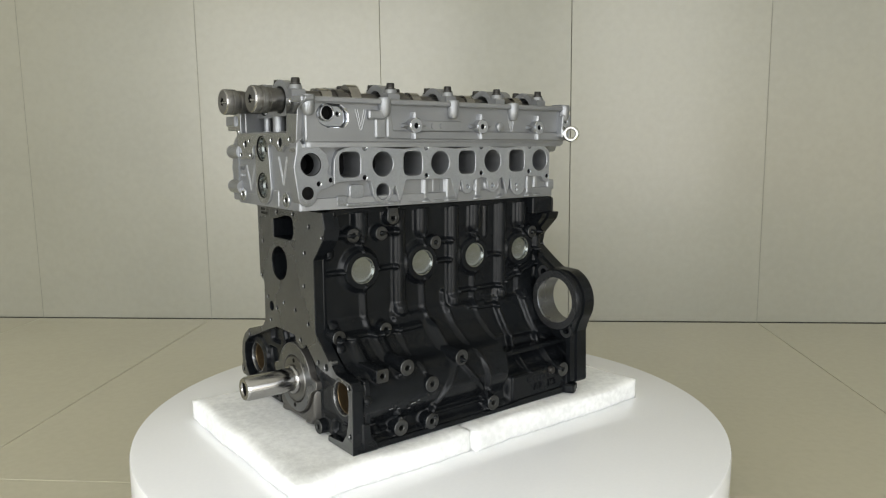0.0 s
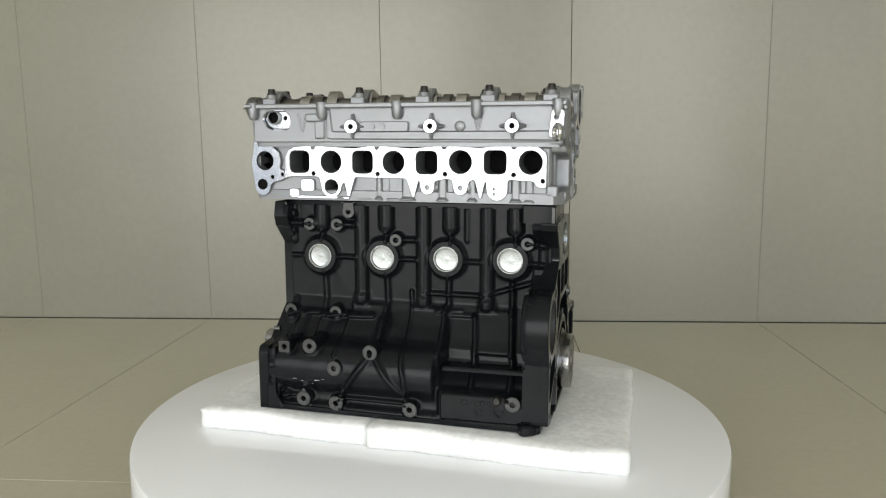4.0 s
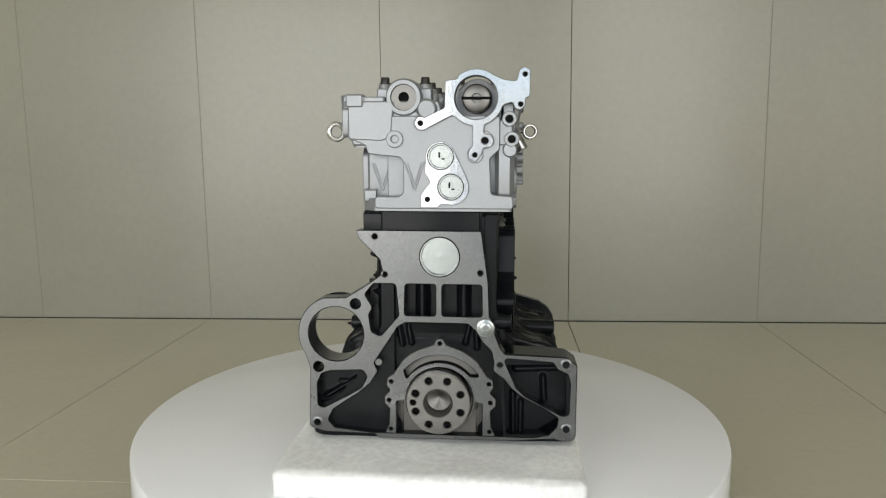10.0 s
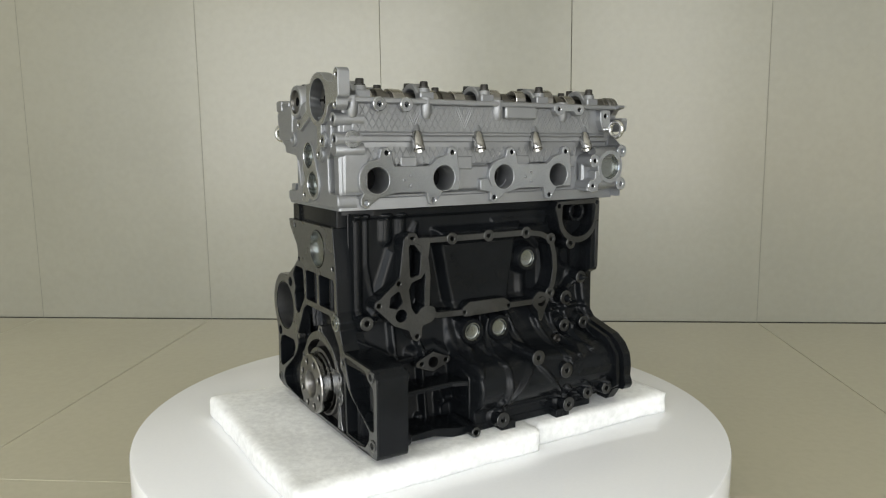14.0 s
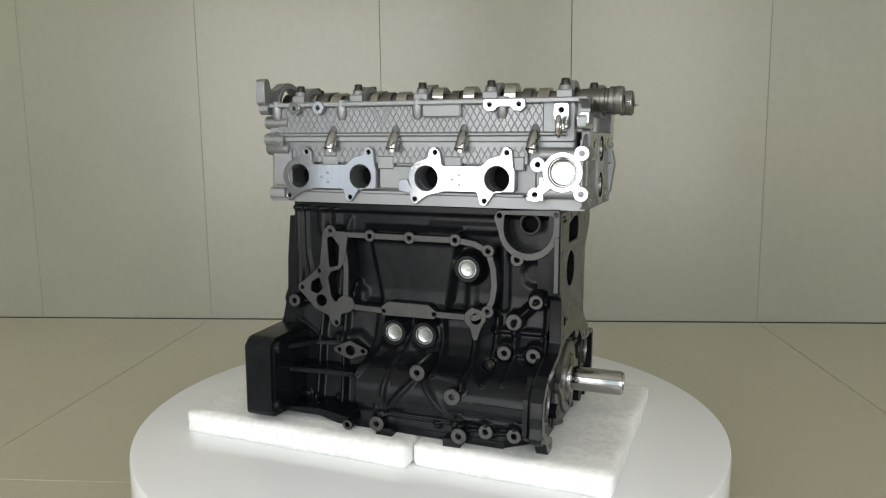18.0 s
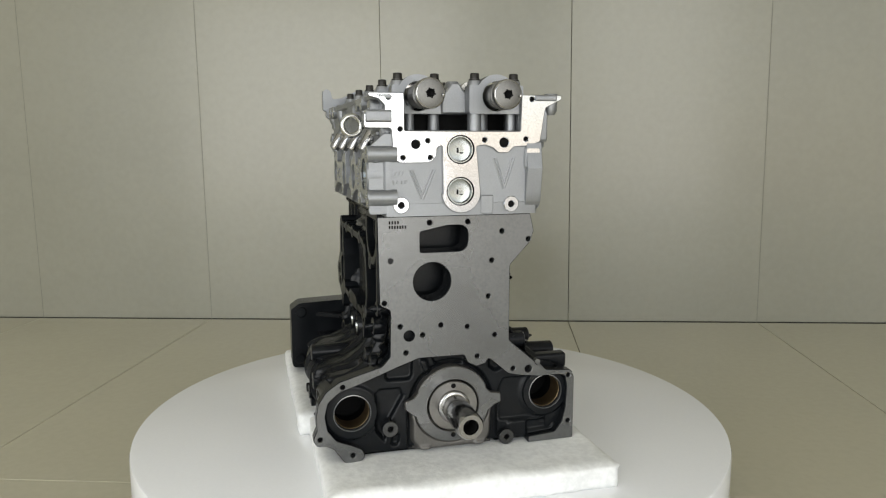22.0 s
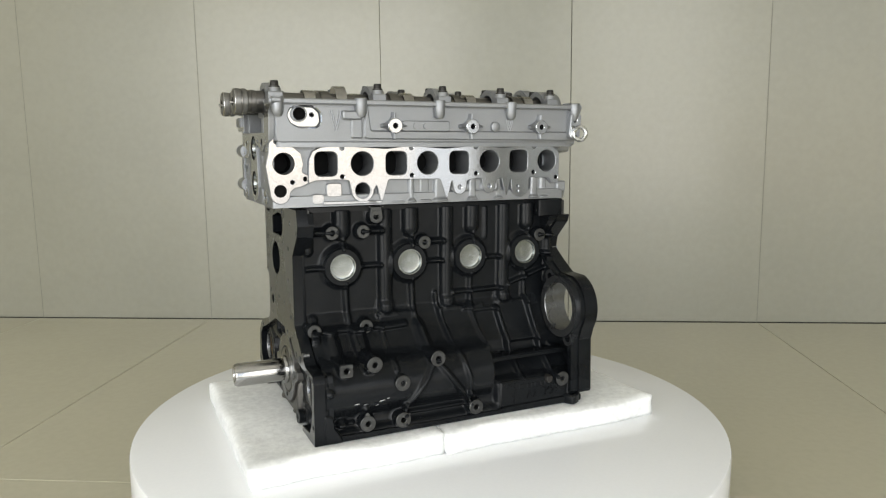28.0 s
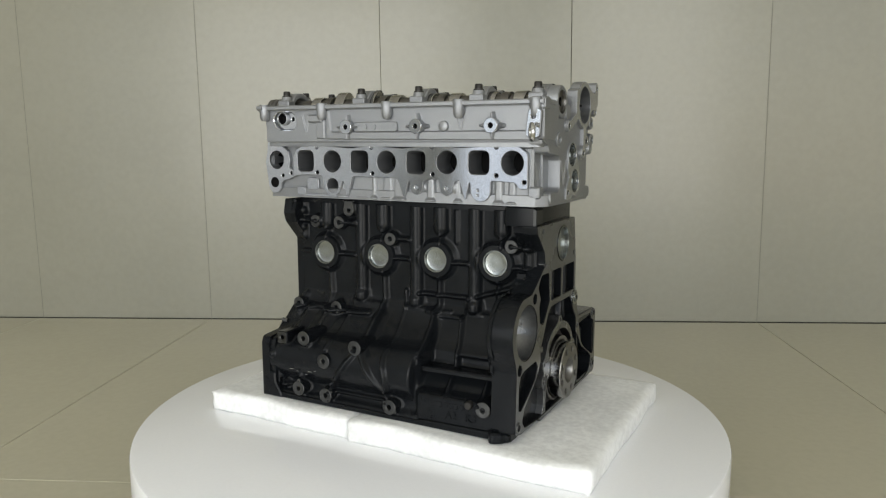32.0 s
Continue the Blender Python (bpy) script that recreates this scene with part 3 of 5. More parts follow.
def head_core():
    """The cast body: the cam tray's floor, and under it a core, two side walls with ports through them, tray walls, deck flange."""
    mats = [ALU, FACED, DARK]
    g = Geo()
    prism(g, "z", soft([(-248, -77), (200, -77), (200, 119), (-240, 119)], 6), 402, 422, chamfer=1)
    ob = link("cylinder_head", weld(g), mats, engine, "silver cast aluminium cylinder head")

    def sub_part(name, axis, outline, d0, d1, holes=(), chamfer=1.0, **kw):
        q = Geo()
        prism(q, axis, outline, d0, d1, holes, chamfer, **kw)
        return link(name, weld(q), mats, ob)
    # core coloured near black, standing for the shade deep inside the ports
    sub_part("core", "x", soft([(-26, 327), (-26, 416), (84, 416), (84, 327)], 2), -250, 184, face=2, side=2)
    wall = soft([(-253.2, 327), (186, 327), (186, 414), (-253.2, 414)], 4)
    sub_part("port_wall", "y", wall, -26, -62, port_loops() + [circle(-239, 381, 13.5, 28), circle(-133, 344, 10.5, 20)], 3, bore=0)
    sub_part("port_wall", "y", wall, 84, 110, [circle(x, z, 16.5, 28) for x, z in EXHAUST_PORTS], 3, bore=0)
    sub_part("tray_wall", "y", soft([(-250, 408), (200, 408), (200, 458), (-250, 458)], 5), -70, -79, [PIPE_SEAT], chamfer=1.4, bore=1)
    sub_part("tray_wall", "y", soft([(-240, 408), (198, 408), (198, 458), (-240, 458)], 5), 108, 121, chamfer=2)
    sub_part("tray_wall", "x", soft([(-78, 404), (-78, 458), (30, 458), (36, 436), (112, 436), (120, 444), (120, 404)], 4), 186, 203, chamfer=2)
    sub_part("deck_flange", "z", soft([(-254, -66), (190, -66), (204, -50), (204, 119), (-254, 119)], 4), 324, 339)
    return ob


front_plate()
rear_plate()
head = head_core()


# ---- block details ----
B3 = [BLACK, SPOT, DARK]


def one(name, mats, parent, build, label="", smooth=38):
    """A part from a function that fills a Geo."""
    g = Geo()
    build(g)
    return link(name, weld(g), mats, parent, label, smooth)


def bolt_boss(axis, u, v, r, d0, d1, hole=3.6, parent=None, taper=2.0):
    return one("bolt_boss", B3, parent or block, lambda g: boss(g, axis, u, v, r, d0, d1, hole, 9, taper=taper), "black cast boss with machined tapped end")


def plug(axis, u, v, r, d, s, parent, name="core_plug", deep=4.5):
    """A pressed cup plug: a bright rim round a dished floor."""
    def make(g):
        lathe(g, axis, u, v, [(r, d - s * 6), (r, d), (r - 1.1, d), (r - 2.0, d - s * deep), (r * 0.72, d - s * (deep + 0.6)), (0.01, d - s * (deep - 0.3))], 36)
    return one(name, [ZINC], parent, make, "bright zinc-plated cup plug", 50)


def cast_skins_intake():
    """The cast wall of the intake side: jacket with columns, swelling crankcase, balance shaft tunnel, ribs."""
    k = Skin("y", -1, -209, 187, 23, 317)
    front = k.profile([(317, 46), (174, 46), (170, 49.5), (161, 53), (146, 64), (128, 85), (116, 107), (98, 119), (60, 121), (46, 119), (36, 121), (33, 130), (23, 130)], 2.0)
    rear = k.profile([(317, 46), (174, 46), (171, 48), (161, 52), (148, 58), (128, 68), (119, 75), (117, 78), (103, 80), (99, 83), (72, 112), (69, 126), (64, 128.5), (23, 129)], 1.5)
    w = np.clip((k.U - 40) / 8, 0, 1)
    w = w * w * (3 - 2 * w)
    k.H = front * (1 - w) + rear * w
    # swollen bulkheads, their sides ending at the slanted ribs
    for x0, x1, h in ((-109, -52, 5), (-15, 38, 6), (84, 136, 4.5)):
        k.add(k.to_loop([(x0, 169), (x1, 169), (x1 + 6, 112), (x0 + 4, 112)]), h, 5)
    q = 38.0 ** 2 - (k.V - 84) ** 2
    end = np.clip((k.U - 36) / 9, 0, 1)
    k.blend(np.where(q > 0, 97 + np.sqrt(np.maximum(q, 0)), -200) - 60 * end * end * (3 - 2 * end), 7)
    for x in (-95, 1, 96):
        k.drum(x, 11, 174, 330, 46)
        k.add(k.to_loop([(x - 14, 168), (x + 14, 168), (x + 11, 184), (x - 11, 184)]), 4, 9)
    for x in (-158, -56, 42, 137):
        k.drum(x, 12.5, 287, 330, 46)
        k.rib([(x + 1, 275), (x + 1, 262)], 6, 6)
    k.drum(-205, 7, 262, 330, 45)
    k.drum(176, 7, 196, 330, 45)
    k.rib([(66, 312), (66, 268)], 5, 2.5)
    # plug seats with their cross and down ribs
    for x, z, foot in ((-159, 239, 112), (-60, 240, 118), (37, 241.5, 0), (130.5, 243, 0)):
        k.add(k.to_disc(x, z, 29), 7, 9)
        k.add(k.to_disc(x, z, 20), -7, 3)
        if foot:
            k.rib([(x + 5, 216), (x + 7, 165), (x + 8, foot)], 6.5, 5.5)
        else:
            k.rib([(x + 3, 216), (x + 3, 168)], 6, 5.5)
    for x0, x1 in ((-208, -186), (-133, -104), (-34, -9), (63, 87), (156, 178)):
        k.rib([(x0, 238), (x1, 238)], 5, 6)
    for pts, wd, h in (([(10, 189), (90, 189)], 5, 6), ([(104, 193), (178, 217)], 5, 6), ([(-208, 154), (-96, 153), (-72, 154)], 6, 7), ([(44, 160), (82, 160)], 5, 3.5),
                       ([(-174, 287), (-208, 288)], 7, 9), ([(-130, 287), (-104, 287)], 7, 9), ([(-38, 267), (-8, 267)], 6, 7), ([(155, 268), (180, 266)], 7, 9), ([(-111, 307), (-111, 316)], 14, 8),
                       ([(-109, 152), (-109, 128), (-109, 108)], 5, 5), ([(-17, 190), (-14, 150), (-12, 126), (-7, 100), (-3, 84), (-2, 62)], 5, 5), ([(36, 170), (39, 128), (43, 104)], 6, 5),
                       ([(81, 160), (85, 124), (87, 96), (88, 70)], 6, 9), ([(134, 172), (138, 124), (141, 96), (142, 66)], 6, 9), ([(24, 164), (60, 166)], 4, 3),
                       ([(-52, 116), (-78, 80), (-104, 42)], 6, 5), ([(-52, 116), (-24, 78), (6, 42)], 6, 5), ([(-104, 45), (0, 45)], 4, 6), ([(-2, 62), (-2, 34)], 5, 6), ([(-97, 58), (-99, 34)], 5, 6),
                       ([(-154, 43), (-154, 60)], 8, 6), ([(-196, 43), (-170, 43)], 4, 5), ([(160, 100), (184, 92)], 6, 5), ([(165, 62), (165, 34)], 6, 4)):
        k.rib(pts, wd, h)
    for x, z, r, h in ((-203, 302, 5, 5), (-204, 276, 5, 5), (-202, 168, 6, 6), (-203, 146, 7, 6), (-200, 52, 5, 6), (-186, 44, 6, 7), (-204, 90, 5, 4), (128, 64, 6, 3)):
        k.add(k.to_disc(x, z, r), h, 5)
    for x, z in ((-174, 287), (-130, 287), (-38, 267), (155, 268), (-204, 156), (-131, 156)):
        k.add(k.to_disc(x, z, 10), 6, 7)
    for x, z in ((-154, 43), (-104, 40), (6, 41), (150, 62)):
        k.add(k.to_disc(x, z, 11), 5, 8)
    for x, z0 in ((-182, 146), (-143, 148), (-52, 148)):
        k.rib([(x, z0), (x, 118)], 14, 10)
    k.build("cast_wall", BLACK, block, 30, "black painted rough casting with ribs and columns", 4, True)


def intake_side():
    cast_skins_intake()
    for x, z in ((-159, 239), (-60, 240), (37, 241.5), (130.5, 243)):
        one("plug_boss", B3, block, lambda g: lathe(g, "y", x, z, [(28.5, -44), (26.5, -55), (25, -57), (18.8, -57), (18.4, -52), (0.01, -52)], 36), "", 50)
        plug("y", x, z, 18.2, -57.5, -1, block)
    # threaded bosses
    for x, z in ((-174, 287), (-130, 287), (-111, 307), (-38, 267), (155, 268)):
        bolt_boss("y", x, z, 9.6, -44, -60)
    one("boss_ear", B3, block, lambda g: prism(g, "y", soft([(-121, 308), (-119, 320), (-124, 321), (-98, 321), (-103, 320), (-101, 308)], 2), -44, -59.6, chamfer=1, face=1))
    for x, z in ((-204, 156), (-131, 156)):
        bolt_boss("y", x, z, 9.6, -44, -69.5)
    for x, z in ((-143, 121), (-52, 118)):
        bolt_boss("y", x, z, 10.8, -52, -136)
    bolt_boss("y", -105, 92, 10.8, -100, -139)
    for x, z in ((-154, 43), (-104, 40), (6, 41), (150, 62)):
        bolt_boss("y", x, z, 10.8, -100, -137)
    for x, z, a in ((-104, 40, 35), (-104, 40, -145), (6, 41, 145), (6, 41, -35)):
        c, q = math.cos(radians(a)), math.sin(radians(a))
        one("boss_ear", B3, block, lambda g: prism(g, "y", soft([(x + 8 * c - 5 * q, z + 8 * q + 5 * c), (x + 14.5 * c, z + 14.5 * q), (x + 8 * c + 5 * q, z + 8 * q - 5 * c)], 1.5), -110, -135.6, chamfer=0.8, face=1))
    one("boss_ear", B3, block, lambda g: prism(g, "y", soft([(-160, 50), (-148, 50), (-152, 58), (-156, 58)], 2), -110, -135.4, chamfer=0.8, face=1))
    one("shelf_web", B3, block, lambda g: prism(g, "z", soft([(44, -66), (182, -66), (182, -106), (150, -108), (70, -110), (44, -112)], 4), 93.5, 99.5, chamfer=2))
    one("square_boss", B3, block, lambda g: prism(g, "y", rrect(-182, 118, 19, 19, 4), -60, -137, [circle(-182, 118, 3.5, 12)], 1, face=1, bore=2))
    one("pan_rail", B3, block, lambda g: prism(g, "y", soft([(-206, 23), (186, 23), (186, 33), (60, 32), (44, 29), (-206, 31)], 2), -100, -134))
    one("pan_rail", B3, block, lambda g: prism(g, "y", soft([(48, 30), (186, 32), (186, 68), (48, 68)], 4), -108, -131, chamfer=2))
    one("corner_foot", B3, block, lambda g: prism(g, "y", soft([(-212, 22.6), (-186, 22.6), (-190, 32), (-198, 44), (-200, 60), (-212, 62)], 3), -100, -136, chamfer=2))
    one("mount_foot", B3, block, lambda g: (prism(g, "z", soft([(150, -104), (188, -104), (186, -126), (178, -139), (164, -146), (154, -130)], 6), 22.6, 36, [circle(171, -130, 5, 12)], 2.5)), "black cast foot with a bolt hole")
    one("bolt_head", [BOLT], block, lambda g: lathe(g, "y", 128, 64, [(6, -128), (6, -134), (4.5, -136), (0.01, -136)], 12))
    # upper corner pads
    for x0, x1 in ((-222, -206), (181, 194)):
        one("corner_pad", B3, block, lambda g: prism(g, "y", rrect((x0 + x1) / 2, 308, x1 - x0, 26, 3), -44, -66.8, face=1))
    one("flange_ear", B3, block, lambda g: prism(g, "x", soft([(-44, 318), (-68, 316), (-74, 300), (-68, 284), (-44, 258)], 5), -203, -212, chamfer=1))
    for k in range(11):
        y, z = (109 - 3.4 * k, 314) if k < 4 else (109 - 3.2 * (k - 4), 308.5)
        one("stamp_bar", [DARK], block, lambda g: prism(g, "x", rrect(y, z, 2.0, 3.8, 0.6), -224.5, -225.2, chamfer=0.1))
    # cast writing: two readable letters groups, the number above them as plain bars
    for x, z, w, h in ((-168, 71, 9, 1.4), (-156, 69, 6, 1.0), (-133, 71, 10, 1.6), (-124, 73, 5, 1.2), (-140, 66, 5, 0.8)):
        one("paint_scratch", [FACED], block, lambda g: prism(g, "y", soft([(x - w / 2, z - h / 2), (x, z - h * 0.3), (x + w / 2, z + h * 0.2), (x + w * 0.2, z + h / 2), (x - w * 0.3, z + h * 0.3)], 0.3), -130, -134.4, chamfer=0.1), "bare scratch in the black paint")
    cast_text("A2   K3", pose(92, -131.9, 40, 90, 0, 0), 15, BLACK, block)
    for x, w in ((83, 9), (94, 5), (101, 5), (108, 6), (117, 5), (125, 7)):
        one("cast_number_bar", B3, block, lambda g: prism(g, "y", rrect(x, 58, w, 7, 1), -130, -132, chamfer=0.5))


def cast_text(body, where, size, mat, parent):
    cu = bpy.data.curves.new("cast_letters", "FONT")
    cu.body, cu.size, cu.extrude = body, size, 1.2
    tmp = new("cast_letters", cu)
    me = bpy.data.meshes.new_from_object(tmp.evaluated_get(bpy.context.evaluated_depsgraph_get()))
    bpy.data.objects.remove(tmp)
    me.transform(Matrix.Scale(0.001, 4) @ where)
    me.materials.clear()
    me.materials.append(mat)
    ob = new("cast_letters", me)
    ob.parent = parent
    return ob


def exhaust_side():
    # joint face of the oil cooler housing: a raised rim round a hollow, with bolt bosses
    def rim(g):
        path = [(100, 280), (42, 280), (-18, 280), (-84, 280), (-112, 276), (-130, 267), (-137, 245), (-139, 222), (-136, 202), (-128, 186), (-113, 177), (-54, 177), (22, 176), (66, 177), (82, 186), (80, 232), (84, 262)]
        o, i = band(path, 9)
        prism(g, "y", soft(o, 3, 2), 94, 124, [soft(i, 3, 2)] + [circle(x, z, 3.4, 10) for x, z in ((42, 280), (-18, 280), (-84, 280), (-130, 267), (-130, 188), (22, 176), (-54, 177))], 0.8, face=1, bore=0)
    one("cooler_rim", B3, block, rim, "raised machined gasket rim on the black block")

    def corner(g):
        outline = soft([(112, 290), (117, 283), (123, 235), (131, 226), (152, 209), (159, 205), (160, 197), (150, 188), (132, 170), (110, 161), (105, 148), (97, 144), (90, 150), (89, 165), (74, 169), (66, 177), (70, 190), (82, 194), (92, 190), (98, 181), (105, 192), (109, 216), (105, 225), (90, 230), (82, 240), (77, 270), (76, 284.5), (96, 285)], 4)
        holes = [soft([(109, 273), (103, 278), (90, 273), (93, 236), (107, 232)], 3), soft([(136, 209), (124, 216), (119, 201), (127, 193), (138, 196)], 2), circle(121, 183, 8, 16), circle(153, 200, 3.2, 10), circle(124, 226, 3, 10), circle(97, 152, 3.2, 10), circle(104, 285, 3, 10)]
        prism(g, "y", outline, 92, 124.4, holes, 0.8, face=1, bore=0)
    one("cooler_corner", B3, block, corner, "machined corner of the gasket rim with oilways")
    one("cooler_pad", B3, block, lambda g: prism(g, "y", soft([(24, 169), (-56, 170), (-58, 181), (-46, 190), (14, 190), (26, 182)], 4), 94, 124.5, [circle(22, 176, 3, 10), circle(-54, 177, 3, 10)], 0.8, face=1, bore=2), "crosshatched machined pad")
    one("cooler_lug", B3, block, lambda g: prism(g, "y", soft([(-98, 183), (-108, 192), (-124, 188), (-129, 176), (-122, 164), (-116, 146), (-110, 146), (-106, 162), (-97, 172)], 4), 94, 124.6, [circle(-114, 176, 7, 16)], 0.8, face=1, bore=2))
    for x, z in ((104, 284), (42, 280), (-18, 280), (-84, 280), (-130, 268), (-130, 187)):
        one("rim_boss", B3, block, lambda g: boss(g, "y", x, z, 8.5, 94, 124.8, 3.2), "machined bolt boss on the gasket rim")
    # plugs
    for x, z, d in ((-97, 240, 110), (7, 146, 122), (-39, 146, 122)):
        one("plug_boss", B3, block, lambda g: lathe(g, "y", x, z, [(22, 88), (18.5, d), (17.5, d + 1.5), (13, d + 1.5), (12.7, d - 5), (0.01, d - 5)], 30), "", 50)
        plug("y", x, z, 12.6, d + 0.6, 1, block, deep=3)
    # thermostat seat: a D-shaped rim with a stub pipe in it
    def seat(g):
        o = [(-137, 312), (-142, 322), (-224, 325), (-224, 290)] + arc(-183, 298, 40, 190, 350, 14) + [(-141, 300)]
        i = [(-152, 316), (-216, 316)] + arc(-183, 300, 32, 185, 355, 14)
        prism(g, "y", soft(o, 3, 2), 96, 124, [soft(i, 3, 2), circle(-145, 315, 3, 10), circle(-219, 318, 2.5, 10)], 0.8, face=1)
    one("thermostat_seat", B3, block, seat, "machined thermostat seat on the black block")
    bolt_boss("y", -169, 259, 9, 96, 124.5)
    one("stub_pipe", [BLACK, BLACK, DARK], block, lambda g: boss(g, "y", -184, 305, 15, 92, 119, 10.5, 18))
    one("edge_strip", B3, block, lambda g: prism(g, "y", soft([(-224, 218), (-217, 218), (-217, 290), (-224, 290)], 1), 98, 124.6, face=1))
    # oil feed flange
    one("oil_flange", B3, block, lambda g: prism(g, "y", soft([(101, 110), (101, 117), (86, 124), (74, 129), (62, 124), (46, 118), (46, 111), (62, 105), (74, 100), (88, 105)], 4), 96, 127, [circle(74, 114, 7, 16), circle(92, 113.5, 3, 10), circle(54, 114.5, 3, 10)], 0.8, face=1, bore=2), "diamond machined oil feed flange")
    # threaded bosses
    for x, z, r in ((169, 178, 9.5), (-194, 204, 9.5), (-165, 175, 11)):
        bolt_boss("y", x, z, r, 88, 121)
    for x, z in ((-155, 135), (-194, 135)):
        bolt_boss("y", x, z, 9.8, 96, 130)
    for x, z, r in ((-57, 115, 10.8), (-106, 90, 11), (2, 38, 10.5), (-114, 38, 10.5), (-150, 49, 9.5), (-187, 49, 9.5), (46, 30, 7)):
        bolt_boss("y", x, z, r, 130, 193.5 if z == 90 else 190.5)
    # shelves towards the bell housing
    one("shelf_web", B3, block, lambda g: prism(g, "z", soft([(60, 100), (172, 100), (172, 186), (156, 168), (128, 128), (100, 120), (60, 118)], 6), 118, 124, chamfer=2))
    for y, z in ((188, 126), (192, 46)):
        one("flange_lug", B3, block, lambda g: lathe(g, "x", y, z, [(10, 165), (9, 150), (7.5, 148.5), (0.01, 148.5)], 18))
    one("shelf_web", B3, block, lambda g: prism(g, "z", soft([(36, 104), (172, 104), (172, 168), (150, 160), (60, 154), (36, 164)], 5), 85, 91, chamfer=1.8))
    one("pan_rail", B3, block, lambda g: prism(g, "y", soft([(-170, 22.6), (70, 22.6), (100, 30), (150, 30), (178, 26), (178, 36), (100, 40), (60, 34), (-170, 32)], 3), 110, 173))
    for x in (-8, -104):
        one("rail_foot", B3, block, lambda g: prism(g, "y", rrect(x, 26, 24, 14, 3), 150, 189))
    one("cast_plaque", B3, block, lambda g: prism(g, "y", rrect(-166, 80, 68, 10, 2), 184, 190.9, chamfer=0.6))
    one("cast_plaque", B3, block, lambda g: lathe(g, "y", -140, 80.5, [(4, 190), (4, 191.6), (2.6, 191.9), (0.01, 191.2)], 14))
    one("bolt_head", [BOLT], block, lambda g: lathe(g, "y", -137, 118, [(7, 120), (7, 134), (5, 136), (3, 133), (0.01, 133)], 14), "dark plug screw")


def cast_skins_exhaust():
    """The cast wall of the exhaust side: jacket, oil cooler hollow, pockets and the balance shaft tunnel."""
    k = Skin("y", 1, -209, 177, 23, 317)
    front = k.profile([(317, 98), (204, 97), (176, 100), (156, 106), (136, 116), (122, 134), (112, 158), (96, 172), (60, 172), (50, 171), (36, 172), (30, 172), (23, 170)], 2.5)
    rear = k.profile([(317, 98), (204, 97), (176, 99), (160, 102), (140, 107), (110, 112), (60, 118), (34, 122), (23, 122)], 2.5)
    w = np.clip((k.U - 36) / 9, 0, 1)
    w = w * w * (3 - 2 * w)
    k.H = front * (1 - w) + rear * w
    q = 35.0 ** 2 - (k.V - 80) ** 2
    end = np.clip((k.U - 34) / 9, 0, 1)
    k.blend(np.where(q > 0, 155 + np.sqrt(np.maximum(q, 0)), -200) - 90 * end * end * (3 - 2 * end), 7)
    # the low edge draws in towards the timing end
    k.H -= 26 * np.clip((-168 - k.U) / 30, 0, 1) * np.clip((56 - k.V) / 26, 0, 1)
    # hollow inside the cooler rim, with its bulged leaning floor and small fins
    k.add(k.to_loop([(88, 272), (-108, 272), (-132, 250), (-132, 192), (-110, 184), (78, 184)]), -6, 10)
    k.add(k.to_loop([(56, 290), (-84, 290), (-66, 176), (32, 176)]), 15, 13)
    k.rib([(74, 208), (73, 186)], 5, 14)
    k.add(k.to_disc(73, 190, 11), 8, 10)
    k.add(k.to_disc(-97, 240, 21), 9, 10)
    k.rib([(-98, 218), (-98, 186)], 12, 4)
    # columns and bulge between the rim and the flywheel end
    k.drum(172, 8, 190, 330, 94)
    k.drum(130, 10, 282, 330, 94)
    k.drum(107, 8, 290, 330, 94)
    k.add(k.to_loop([(84, 300), (100, 276), (126, 268), (136, 240), (148, 205), (158, 180), (100, 176)]), 6, 14)
    k.rib([(158, 316), (158, 250), (150, 206)], 4, 2.5)
    k.rib([(-215, 314), (176, 314)], 6, 4)
    k.add(k.to_loop([(-40, 300), (-140, 300), (-140, 288), (-40, 288)]), 3, 8)
    # dish below the thermostat seat and swellings towards the timing end
    k.add(k.to_disc(-186, 236, 16), -5, 10)
    k.drum(-146, 9, 190, 272, 95)
    k.rib([(-194, 204), (-165, 175)], 9, 13)
    k.rib([(-165, 175), (-167, 112)], 7, 10)
    k.rib([(-194, 135), (-155, 135)], 7, 9)
    k.rib([(-206, 205), (-196, 206)], 12, 12)
